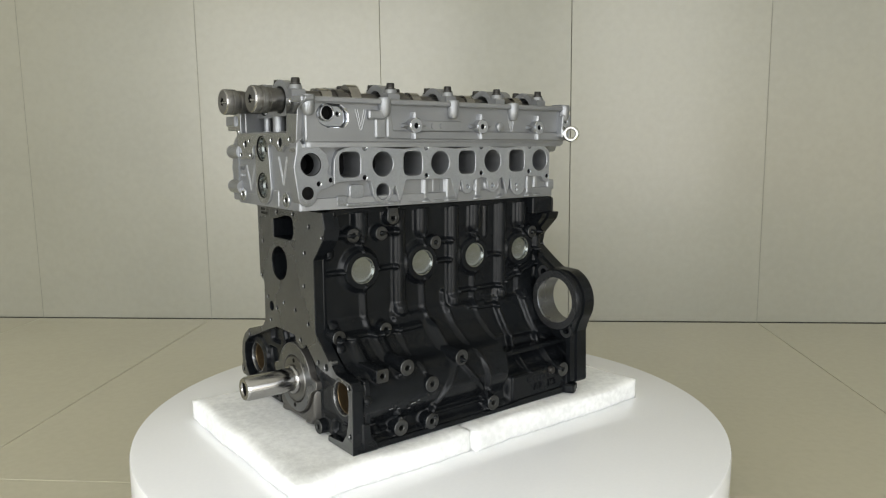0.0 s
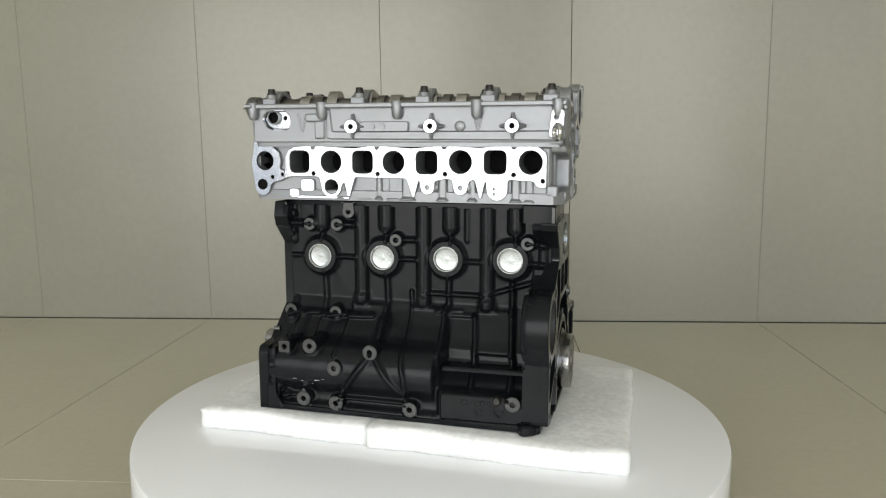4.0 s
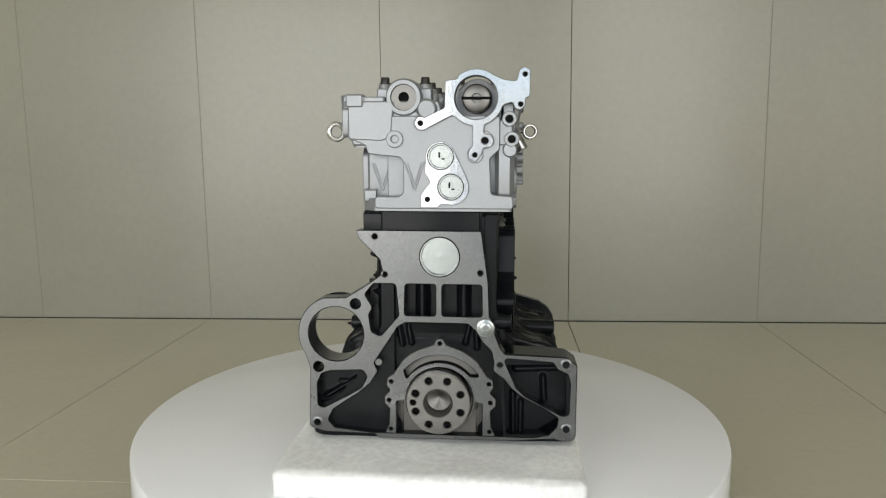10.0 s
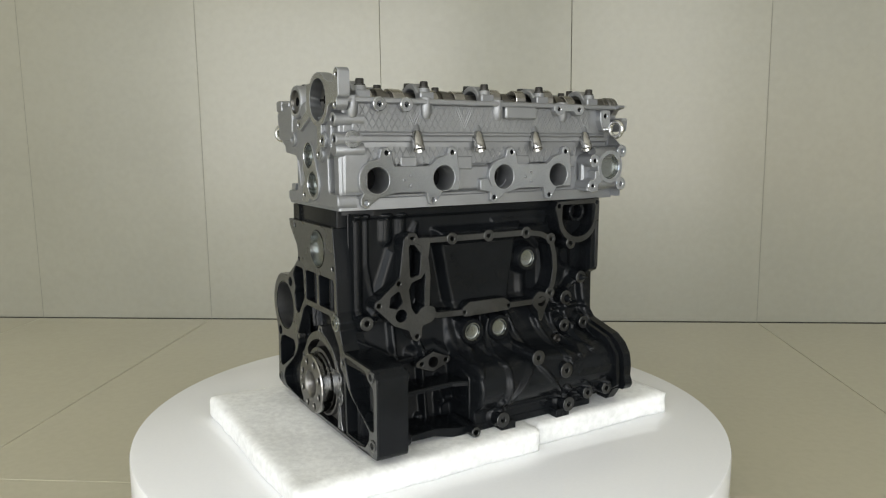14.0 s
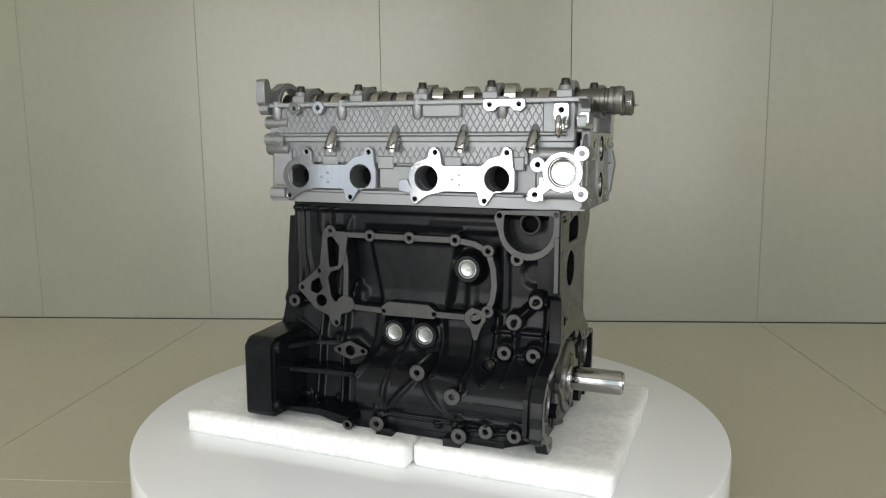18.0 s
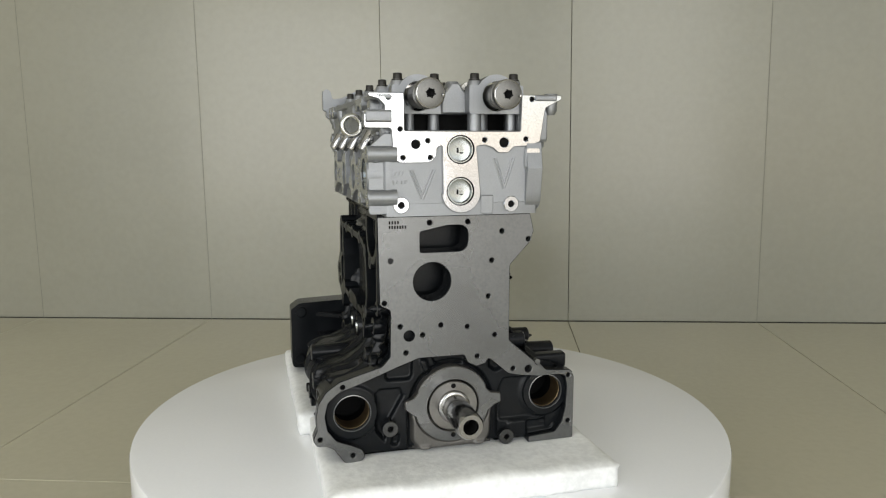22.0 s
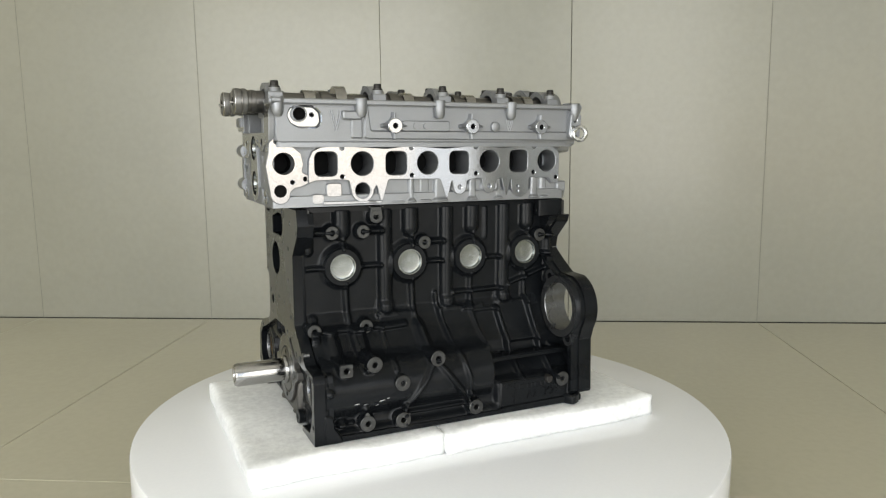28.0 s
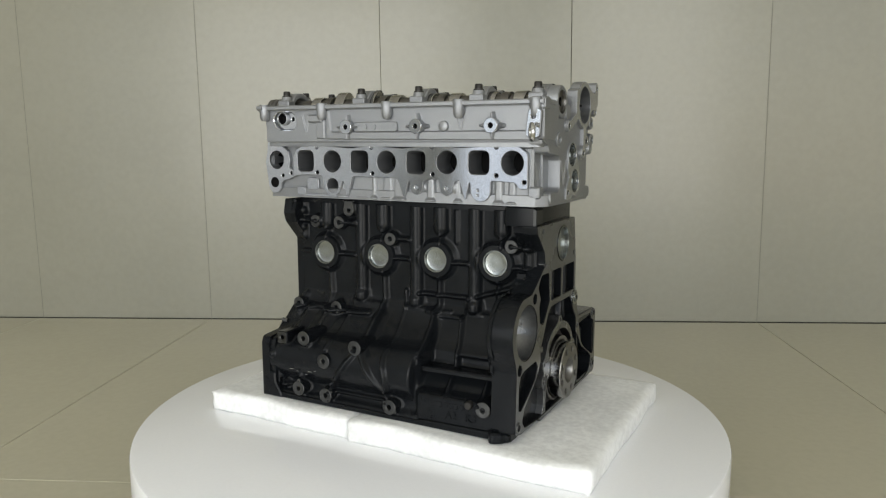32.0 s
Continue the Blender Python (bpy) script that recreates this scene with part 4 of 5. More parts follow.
    for pts, wd, h in (([(-134, 160), (-206, 160)], 6, 5), ([(-139, 176), (-140, 128), (-141, 108)], 6, 7), ([(-208, 200), (-208, 150), (-208, 112)], 8, 10), ([(-110, 150), (-115, 122), (-117, 100)], 7, 9),
                       ([(-58, 176), (-66, 140), (-72, 112)], 7, 8), ([(-72, 112), (-117, 108)], 5, 4), ([(-24, 168), (-18, 134), (-12, 110), (-9, 84), (-6, 60)], 6, 6), ([(-40, 134), (-50, 122), (-57, 112)], 9, 7),
                       ([(12, 134), (24, 120), (34, 104)], 8, 6), ([(-2, 132), (-8, 112)], 6, 5), ([(-57, 112), (-26, 76), (2, 40)], 6, 5), ([(-57, 112), (-88, 72), (-114, 40)], 6, 5), ([(-104, 48), (-8, 48)], 4, 6),
                       ([(-206, 60), (-118, 60)], 4, 3), ([(-206, 44), (-120, 44)], 4, 6), ([(2, 60), (2, 30)], 8, 7), ([(-114, 60), (-114, 30)], 8, 7), ([(-150, 60), (-150, 40)], 7, 5), ([(-187, 60), (-187, 40)], 7, 5),
                       ([(126, 176), (127, 120), (128, 34)], 7, 9), ([(90, 168), (88, 120), (87, 30)], 7, 9), ([(62, 88), (64, 40)], 7, 8), ([(150, 176), (176, 176)], 6, 6), ([(44, 118), (66, 132), (100, 126)], 12, 8),
                       ([(176, 152), (120, 121)], 5, 4), ([(48, 60), (60, 60)], 12, 8)):
        k.rib(pts, wd, h)
    for x, z in ((7, 146), (-39, 146)):
        k.add(k.to_loop([(x - 17, 128), (x + 17, 128), (x + 19, 162), (x - 19, 162)]), 9, 8)
        k.level(k.to_disc(x, z, 19), 118, 7)
    for x, z in ((169, 178), (-194, 204), (-165, 175), (-155, 135), (-194, 135), (2, 38), (-114, 38), (-150, 49), (-187, 49)):
        k.add(k.to_disc(x, z, 12), 6, 8)
    for x, z in ((-155, 135), (-194, 135)):
        k.level(k.to_disc(x, z, 13), 121, 7)
    k.level(k.to_disc(-137, 118, 9), 128, 5)
    for x, z, r in ((130, 40, 6), (96, 40, 5), (150, 40, 6), (166, 120, 5), (-80, 44, 5), (-200, 44, 5)):
        k.add(k.to_disc(x, z, r), 5, 5)
    k.build("cast_wall", BLACK, block, 70, "black painted rough casting with hollow, ribs and pockets", 9, True)


def bell_side():
    """The deep boxed flange of the bell housing on the exhaust side, and on the starter side."""
    def make(g):
        o = soft([(104, 136), (112, 143), (190, 140, 12), (204, 130), (204, 30, 8), (188, 29), (113, 27)], 4)
        i = soft([(112, 128), (174, 130), (190, 120), (192, 60), (184, 44), (170, 37), (116, 36)], 4)
        prism(g, "x", inset(o, -0.4 if area2(o) > 0 else 0.4), 156, 196.8, [i], 0.4)
        prism(g, "x", soft([(100, 138), (190, 136), (198, 126), (198, 36), (100, 32)], 6), 153, 162, chamfer=3)
    one("bell_flange", B3, block, make)

    def ring(g):
        lathe(g, "x", -104, 164, [(35.7, 197), (35.7, 162), (36.6, 161), (46.5, 161), (48, 162.5), (49, 168)], 48, [1, 1, 1, 0, 0])
        for y, z in ((-78, 204), (-128, 120)):
            lathe(g, "x", y, z, [(6.7, 176), (6.7, 162.4), (12, 162.4), (12.5, 166)], 20, [1, 1, 0])
    one("starter_ring", [BLACK, IRON, DARK], block, ring, "machined starter motor bore")


def ends():
    # flywheel face: plug, webs in the pockets, bolt with washer
    plug("x", 30, 266, 24.5, 199, 1, block, deep=6)
    k = Skin("x", 1, -132, 198, 30, 233, 1.6)
    k.H += 178
    for p, q, wd in (((-25, 176), (-20, 148), 5), ((-12, 179), (-8, 150), 5), ((67, 178), (62, 152), 5), ((76, 178), (77, 146), 5), ((-80, 80), (-80, 32), 5), ((-70, 84), (-70, 32), 5), ((124, 88), (125, 32), 5), ((134, 76), (134, 32), 5),
                     ((-44, 204), (-46, 166), 5), ((128, 120), (192, 124), 7), ((-122, 76), (-76, 104), 4), ((162, 110), (164, 80), 5), ((7, 186), (7, 234), 10), ((60, 186), (60, 234), 10)):
        k.rib([p, q], wd, 14 if wd == 10 else 8)
    k.add(k.to_loop([(-16, 178), (68, 178), (58, 160), (-4, 160)]), -5, 8)
    k.cut(k.to_disc(-104, 164, 38))
    k.cut(-k.to_loop([(-64, 233), (-64, 206), (-58, 150), (-50, 130), (-132, 112), (-132, 40), (-110, 30), (150, 30), (198, 62), (198, 126), (115, 136), (90, 190), (88, 233)]))
    k.build("bell_pocket", BLACK, block, 166, "black painted rough pockets behind the bell housing face", 5)
    one("dowel_bolt", [ZINC], block, lambda g: lathe(g, "x", 88, 176, [(11.5, 197), (11.5, 199.2), (10.5, 199.8), (7, 199.8), (7, 201.3), (5.5, 201.8), (3.4, 201.8), (3.2, 199.5), (0.01, 199.5)], 24), "bright plated bolt with washer")
    for y, z in ((-131, 45), (192, 46), (190, 131)):
        one("dowel_sleeve", [IRON], block, lambda g: lathe(g, "x", y, z, [(7.5, 196), (7.5, 199), (6.5, 199.6), (4.6, 199.6), (4.4, 190)], 20))

    # rear oil seal carrier
    def carrier(g):
        lug = [(30 + 69 * math.cos(a), 78 + 73 * math.sin(a)) for a in (radians(d) for d in (36, 46, 56, 66, 76))]
        o = [(101, 27, 2), (101, 34), (96, 44), (95, 66), (102, 73), (102, 82), (94, 90), (99, 97), (98, 107), (90, 112)] + lug[1:] + [(38, 152), (34, 160), (26, 160), (22, 152)] + [(60 - y, z) for y, z in lug[::-1][:-1]] + [(-30, 112), (-38, 107), (-39, 97), (-34, 90), (-42, 82), (-42, 73), (-35, 66), (-36, 44), (-41, 34), (-41, 27, 2), (-27, 27, 2), (-27, 76), (-14, 78)]
        o += [(30 + 44 * math.cos(a), 79 + 44 * math.sin(a)) for a in (radians(d) for d in range(178, 1, -11))] + [(74, 78), (85, 76), (85, 27, 2)]
        slot = [(30 + 61 * math.cos(a), 79 + 60 * math.sin(a)) for a in (radians(d) for d in range(32, 149, 9))] + [(30 + 51 * math.cos(a), 79 + 50 * math.sin(a)) for a in (radians(d) for d in range(148, 31, -9))]
        holes = [circle(u, v, 2.8, 10) for u, v in ((30, 154), (-33, 102), (-36, 77), (-34, 38), (93, 102), (95, 77), (94, 38))] + [soft(slot, 3, 2)]
        prism(g, "x", soft(o, 3, 2), 176, 197, holes, 0.7, face=1, side=1, bore=2)
    one("seal_carrier", [BLACK, IRON, DARK], block, carrier, "machined rear oil seal carrier with bolt holes")
    one("carrier_slot", [CAPIRON], block, lambda g: lathe(g, "x", 30, 79, [(62, 170), (62, 184), (50, 186), (49, 170)], 56))
    one("main_cap", [CAPIRON], block, lambda g: (prism(g, "x", soft([(-18, 25), (76, 25), (79, 32), (79, 84), (-21, 84), (-21, 32)], 5), 150, 186, chamfer=3), [prism(g, "x", rrect(y, 25, 18, 6, 2), 150, 187.5, chamfer=1) for y in (-9, 67)]), "bare cast iron rear main bearing cap")
    one("oil_seal", [CAPIRON], block, lambda g: lathe(g, "x", CRANK_Y + 1, CRANK_Z - 1, [(46, 172), (46, 192), (45, 193), (43, 193), (42, 182), (0.01, 181)], 56))

    # timing end: bearing bushes, recesses, front cap
    for y, z, r in ((156, 81, 22), (-97, 86, 22)):
        one("bearing_bush", [BRASS, DARK, IRON], block, lambda g: lathe(g, "x", y, z, [(r + 1.3, -212), (r + 1.3, -218), (r + 0.2, -218.2), (r - 0.4, -217.6), (r - 0.4, -212), (r - 1, -211.5), (r - 1, -186), (r + 2, -185), (r + 2, -160), (0.01, -159.6)], 40, [2, 2, 2, 2, 0, 0, 1, 1, 1], caps=False), "bronze balance shaft bush", 50)
        one("tunnel_rim", B3, block, lambda g: lathe(g, "x", y, z, [(r + 10, -212), (r + 8, -217), (r + 1.4, -217.5), (r + 1.4, -205)], 40))
    for y, z in ((110, 58), (-42, 32)):
        one("bolt_boss", B3, block, lambda g: boss(g, "x", y, z, 10, -205, -224, 3.5), "black boss with machined ring")
    k = Skin("x", -1, -131, 192, 24, 152)
    k.H += 214.5
    k.add(k.to_loop([(116, 40), (126, 53), (127, 101), (121, 106), (97, 106), (92, 97), (113, 60)]), -7, 4)
    for loop, h in (([(113, 136), (114, 120), (110, 117), (84, 117), (81, 121), (79, 152), (100, 150)], -6), ([(58, 152), (49, 130), (12, 132), (8, 152)], -6), ([(-21, 140), (-20, 125), (-29, 118), (-40, 124), (-44, 140)], -6),
                    ([(106, 44), (108, 34), (99, 32), (97, 48)], -5), ([(-46, 50), (-46, 30), (-72, 24), (-72, 50)], 3), ([(-72, 48), (-72, 33), (-106, 35), (-118, 56), (-100, 46)], -4), ([(-34, 97), (-40, 108), (-128, 108), (-128, 36), (-72, 52), (-34, 52)], -3)):
        k.add(k.to_loop(soft(loop, 5)), h, 4)
    k.rib([(66, 138), (60, 122)], 7, 4)
    k.add(k.to_disc(30, 82, 54), -6, 5)
    k.add(k.to_loop([(86, 24), (86, 74), (-32, 74), (-32, 24)]), -6, 4)
    for y, z in ((156, 81), (-97, 86)):
        k.add(k.to_disc(y, z, 34), 2.5, 6)
        k.cut(k.to_disc(y, z, 24.5))
    outside = [(122, 138), (174, 122), (195, 100), (199, 54), (178, 40), (142, 24), (-133, 24), (-133, 114), (-95, 117), (-81, 127), (-44, 152), (110, 152)]
    k.cut(-2 - k.to_loop(outside))
    k.build("timing_pocket", BLACK, block, 205, "black painted rough pocket below the timing face", 6)

    def cap(g):
        o = [(p[0], p[1], 0) for p in arc(30, 82, 49, -165, -15, 18)] + [(84, 74), (91, 80), (91, 90), (80, 93), (74, 100)] + [(p[0], p[1], 0) for p in arc(30, 82, 49, 26, 154, 14)] + [(-14, 100), (-20, 93), (-34, 91), (-35, 80), (-26, 76)]
        prism(g, "x", soft(o, 3, 2), -206, -221, [circle(CRANK_Y, CRANK_Z, 33.5, 44)], 1.0, face=0, side=1, bore=1)
    one("front_seal_housing", [IRON, CAPIRON], block, cap, "machined front crank seal housing")
    k = Skin("x", -1, -26, 84, 21, 80, 1.6)
    k.H += 205
    k.add(k.to_loop(soft([(-22, 34), (-12, 23), (70, 23), (81, 36), (82, 78), (-24, 78)], 8)), 13, 7)
    for y in (-10, 68):
        k.add(k.to_loop(rrect(y, 25, 20, 8, 3)), 3, 5)
    k.add(k.to_disc(29, 82, 50), -5, 3)
    k.build("front_cap", CAPIRON, block, 196, "bare cast iron front bearing cap", 3)


def crankshaft():
    cr = one("crankshaft", [STEEL, DARK, FLANGE], engine, lambda g: lathe(g, "x", CRANK_Y, CRANK_Z, [(0.01, -205), (32, -205), (32, -220.4), (31, -221.4), (20.5, -221.4), (20.5, -226), (19.5, -227), (16.6, -227.5), (16.6, -292), (14.6, -296), (9.5, -296), (8.2, -294), (7.8, -270), (0.01, -270)], 48, [0, 2, 2, 2, 0, 0, 0, 0, 0, 0, 0, 1, 1]), "ground steel crankshaft with bare snout", 45)
    for z in (106, 42):
        one("puller_hole", [DARK], cr, lambda g: lathe(g, "x", CRANK_Y, z, [(3.2, -221), (3.2, -221.7), (0.01, -221.7)], 14))
    one("keyway", [DARK], cr, lambda g: prism(g, "y", rrect(-255, 95.0, 40, 2.0, 1), 26, 32, chamfer=0.2))

    def flange(g):
        holes = [circle(CRANK_Y + 31 * math.cos(radians(a)), CRANK_Z + 31 * math.sin(radians(a)), 4.6, 14) for a in (22.5, 67.5, 112.5, 157.5, 202.5, 247.5, 292.5, 337.5)]
        holes += [circle(CRANK_Y - 32, CRANK_Z, 3.6, 12), circle(CRANK_Y, CRANK_Z, 18, 32)]
        prism(g, "x", circle(CRANK_Y, CRANK_Z, 41, 64), 172, 212, holes, 1.2, side=2, bore=0, dark=1)
    one("flywheel_flange", [FLANGE, DARK, STEEL], cr, flange, "ground steel flywheel flange with bolt circle", 40)
    one("pilot_bore", [FLANGE, DARK], cr, lambda g: lathe(g, "x", CRANK_Y, CRANK_Z, [(18.2, 211.2), (16.2, 208.5), (15.6, 194), (14, 193), (0.01, 186)], 32, 0, caps=False), "", 50)


intake_side()
exhaust_side()
cast_skins_exhaust()
bell_side()
ends()
crankshaft()


# ---- head details ----
H3 = [ALU, FACED, DARK]


def head_part(name, build, label="", mats=None, smooth=38, parent=None):
    return one(name, mats or H3, parent or head, build, label, smooth)


def turned(g, at, d, profile, n, mats):
    """A turned form about a slanted line through `at` along d: rows of (radius, depth)."""
    a = d.orthogonal().normalized()
    b = d.cross(a)
    rings = [[tuple(at + d * h + a * (r * math.cos(2 * math.pi * i / n)) + b * (r * math.sin(2 * math.pi * i / n))) for i in range(n)] for r, h in profile]
    for k in range(len(rings) - 1):
        g.add(rings[k] + rings[k + 1], [(j, (j + 1) % n, n + (j + 1) % n, n + j) for j in range(n)], mats[k])


def intake_flange():
    def make(g):
        o = [(-207, 366, 0), (-206, 386), (-201, 397), (-190, 402), (-171, 403), (-161, 409), (-151, 403), (-98, 400), (-72, 403), (-62, 409), (-52, 403), (-10, 400), (27, 403), (38, 410), (49, 403), (88, 401), (125, 404), (136, 410), (147, 404), (168, 403), (181, 394, 10), (181, 347, 2), (169, 347), (163, 355), (128, 357)]
        o += [(p[0], p[1], 0) for p in arc(113, 343, 15, 0, -180, 8)] + [(97, 357), (91, 331, 1), (88, 331, 1), (81, 357), (74, 354)]
        o += [(p[0], p[1], 0) for p in arc(61, 345, 10.5, 0, -180, 6)] + [(49, 356), (40, 357), (24, 354)]
        o += [(p[0], p[1], 0) for p in arc(13, 345, 10.5, 0, -180, 6)] + [(1, 357), (-6, 331, 1), (-9, 331, 1), (-18, 357), (-96, 358), (-104, 330, 1), (-108, 330, 1), (-113, 352)]
        o += [(p[0], p[1], 0) for p in arc(-133, 344, 16, 0, -180, 8)] + [(-152, 358), (-170, 359), (-198, 358), (-207, 355, 0)]
        holes = port_loops() + [circle(-133, 344, 10.5, 20)]
        holes += [circle(x, z, 3.0, 10) for x, z in ((-161, 401), (-62, 401), (38, 402), (136, 402), (-161, 363), (-61, 363), (39, 364), (136, 364), (176, 356), (13, 345), (61, 345))]
        holes += [circle(x, z, 1.6, 8) for x, z in ((109, 344), (109, 337))]
        prism(g, "y", soft(o, 4), -58, -69, holes, 0.8, face=1, bore=0, sink=6.4)
    head_part("intake_flange", make, "machined aluminium intake flange with eight ports")

    def round_flange(g):
        o = [(-207.6, 366, 0), (-207.6, 355, 0), (-216, 351), (-226, 349), (-231, 344), (-232, 338)] + [(p[0], p[1], 0) for p in arc(-244, 342, 13, -20, -170, 6)] + [(-258, 350), (-262, 378), (-258, 396), (-257, 408), (-249, 415), (-240, 412), (-238, 405), (-226, 402), (-216, 394), (-213, 380), (-216, 370)]
        holes = [circle(-239, 381, 13.5, 28), circle(-244, 346, 7.5, 16)] + [circle(x, z, 2.8, 10) for x, z in ((-211, 361), (-228, 357), (-248, 409))]
        prism(g, "y", soft(o, 4), -50, -69, holes, 0.8, face=1, bore=2, sink=6.4)
    head_part("water_flange", round_flange, "machined round water outlet flange")
    head_part("water_passage", lambda g: lathe(g, "y", -239, 381, [(13.4, -68.5), (13.3, -52), (12.5, -34), (0.01, -33)], 28, [0, 2, 2], caps=False))
    head_part("water_passage", lambda g: lathe(g, "y", -244, 346, [(7.4, -68.5), (7.2, -66.6), (7.0, -66.4), (0.01, -66.3)], 18, [2, 2, 2], caps=False))
    # cast wall with the forms under and over the flange
    k = Skin("y", -1, -246, 185, 326, 416, 1.3)
    k.H += 58.5
    k.add(k.to_loop([(-250, 405), (190, 403), (190, 420), (-250, 420)]), 8, 10)
    k.add(k.to_loop([(-250, 320), (190, 320), (190, 329), (-250, 330)]), 6, 5)
    for x0, x1, h in ((-66, -55, 8), (-27, -6, 9), (27, 42, 9), (71, 84, 8), (131, 146, 9), (150, 164, 6), (-93, -70, 3), (-49, -30, 4), (-126, -112, 6)):
        k.add(k.to_loop([(x0, 325), (x1, 325), (x1 - 1, 362), (x0 + 1, 362)]), h, 7)
    for x0, x1 in ((-114, -92), (-18, 3), (78, 98), (170, 190)):
        k.add(k.to_loop([(x0, 401), (x1, 401), (x1 + 1, 420), (x0 - 1, 420)]), 10, 7)
    for x in (-161, -62, 38, 136):
        k.add(k.to_disc(x, 402, 9), 8, 6)
    for x, z in ((13, 345), (61, 345), (113, 343), (-133, 344), (-244, 346)):
        k.add(k.to_disc(x, z, 13), 7, 6)
    for kind, x, z in INTAKE_PORTS:
        k.cut(k.to_disc(x, z, 20))
    k.cut(k.to_disc(-239, 381, 16))
    k.cut(k.to_disc(-133, 344, 12))
    k.build("cast_wall", ALU, head, 50, "", 12)
    for w, at, tall in ((22, -172, (336, 355)), (17, -194, (327, 341))):
        head_part("machined_patch", lambda g: prism(g, "y", rrect(at, sum(tall) / 2, w, tall[1] - tall[0], 5), -55, -66.6, chamfer=1.2, face=1), "bright milled patch on the cast wall")
    head_part("deck_lip", lambda g: prism(g, "y", soft([(-188, 326), (-105, 326), (-105, 330), (-188, 331)], 1.5), -58, -68.5, chamfer=1.0, face=1))
    head_part("corner_block", lambda g: prism(g, "y", rrect(188, 342, 16, 16, 3), -50, -66, chamfer=2))


def intake_wall():
    # rail along the top edge, stiffening step and lugs
    head_part("cover_rail", lambda g: prism(g, "y", soft([(-259, 456), (208, 456), (208, 463), (-259, 463)], 2), -60, -87, chamfer=1.5))
    head_part("wall_step", lambda g: prism(g, "y", soft([(-128, 412), (199, 410), (199, 424), (-124, 424), (-128, 456), (-134, 456), (-134, 414)], 3), -70, -81.5, chamfer=2))
    for x in (-248, -139, -26, 87, 196):
        head_part("bolt_lug", lambda g: lathe(g, "z", x, -83, [(0.01, 440), (5, 440.5), (7.5, 445), (8.5, 463), (7.5, 465), (0.01, 465)], 18))
    for x in (-93, 23, 136):
        head_part("bracket_boss", lambda g: (boss(g, "y", x, 430, 10, -72, -90, 3.4), [bar(g, (x + dx * 6, -78, 430 + dz * 6), (x + dx * 18, -79, 430 + dz * 18), 9, 9, (0, -1, 0), 3.5) for dx, dz in ((1, 0), (-1, 0), (0, 1), (0, -1))]), "machined bracket boss with four webs")
    head_part("name_plate", lambda g: prism(g, "y", rrect(-46, 430, 72, 14, 4), -76, -84, chamfer=1))
    for x in (-62, -47):
        head_part("plate_bolt", lambda g: lathe(g, "y", x, 430, [(4.2, -80), (4.2, -83), (3.5, -85.5), (0.01, -85.5)], 10))
    head_part("cast_dot", lambda g: lathe(g, "y", 63, 430, [(7.5, -76), (7, -83), (5, -84.5), (0.01, -84.5)], 20))
    # injector pipe seat at the timing end
    head_part("pipe_seat", lambda g: prism(g, "y", inset(PIPE_SEAT, 0.3 if area2(PIPE_SEAT) > 0 else -0.3), -64, -72.5, [circle(-219, 444, 8, 24), circle(-202, 443, 2.6, 10)], 1.0, face=1, bore=2), "machined pipe seat sunk in the cast wall")
    head_part("pipe_stub", lambda g: lathe(g, "y", -219, 444, [(10.5, -70), (10, -77), (8.6, -77.6), (7.6, -76.8), (7.4, -68), (0.01, -66)], 24, [0, 0, 1, 2, 2], caps=False), "machined pipe stub", None, 50)
    head_part("cast_step", lambda g: prism(g, "y", rrect(-151, 443, 26, 12, 3), -74, -86, chamfer=2))
    head_part("cast_step", lambda g: prism(g, "y", rrect(-144, 430, 16, 34, 3), -74, -82, chamfer=2))
    head_part("hook_tab", lambda g: prism(g, "y", soft([(184, 414), (204, 414), (206, 448), (198, 454), (188, 450)], 6), -74, -89, [circle(195, 441, 3.2, 12)], 1, face=1, bore=2), "machined tab for a lifting eye")
    for x, z in ((-172, 436), (88, 436)):
        cast_vee("y", x, z, 16, 26, -79.0, -1)


def cast_vee(axis, u, v, w, h, d, s):
    """A raised letter V cast on a wall."""
    def make(g):
        def line(a, b):
            p, q = on(axis, *a, d), on(axis, *b, d)
            bar(g, p, q, 1.6, 0.7, on(axis, 0, 0, s))
        for k in (0, 3.5):
            line((u - w / 2 + k * 0.9, v + h / 2), (u - 0.8 if not k else u, v - h / 2 + k * 1.6))
            line((u + w / 2 - k * 0.9, v + h / 2), (u + 0.8 if not k else u, v - h / 2 + k * 1.6))
    head_part("cast_letter_v", make)


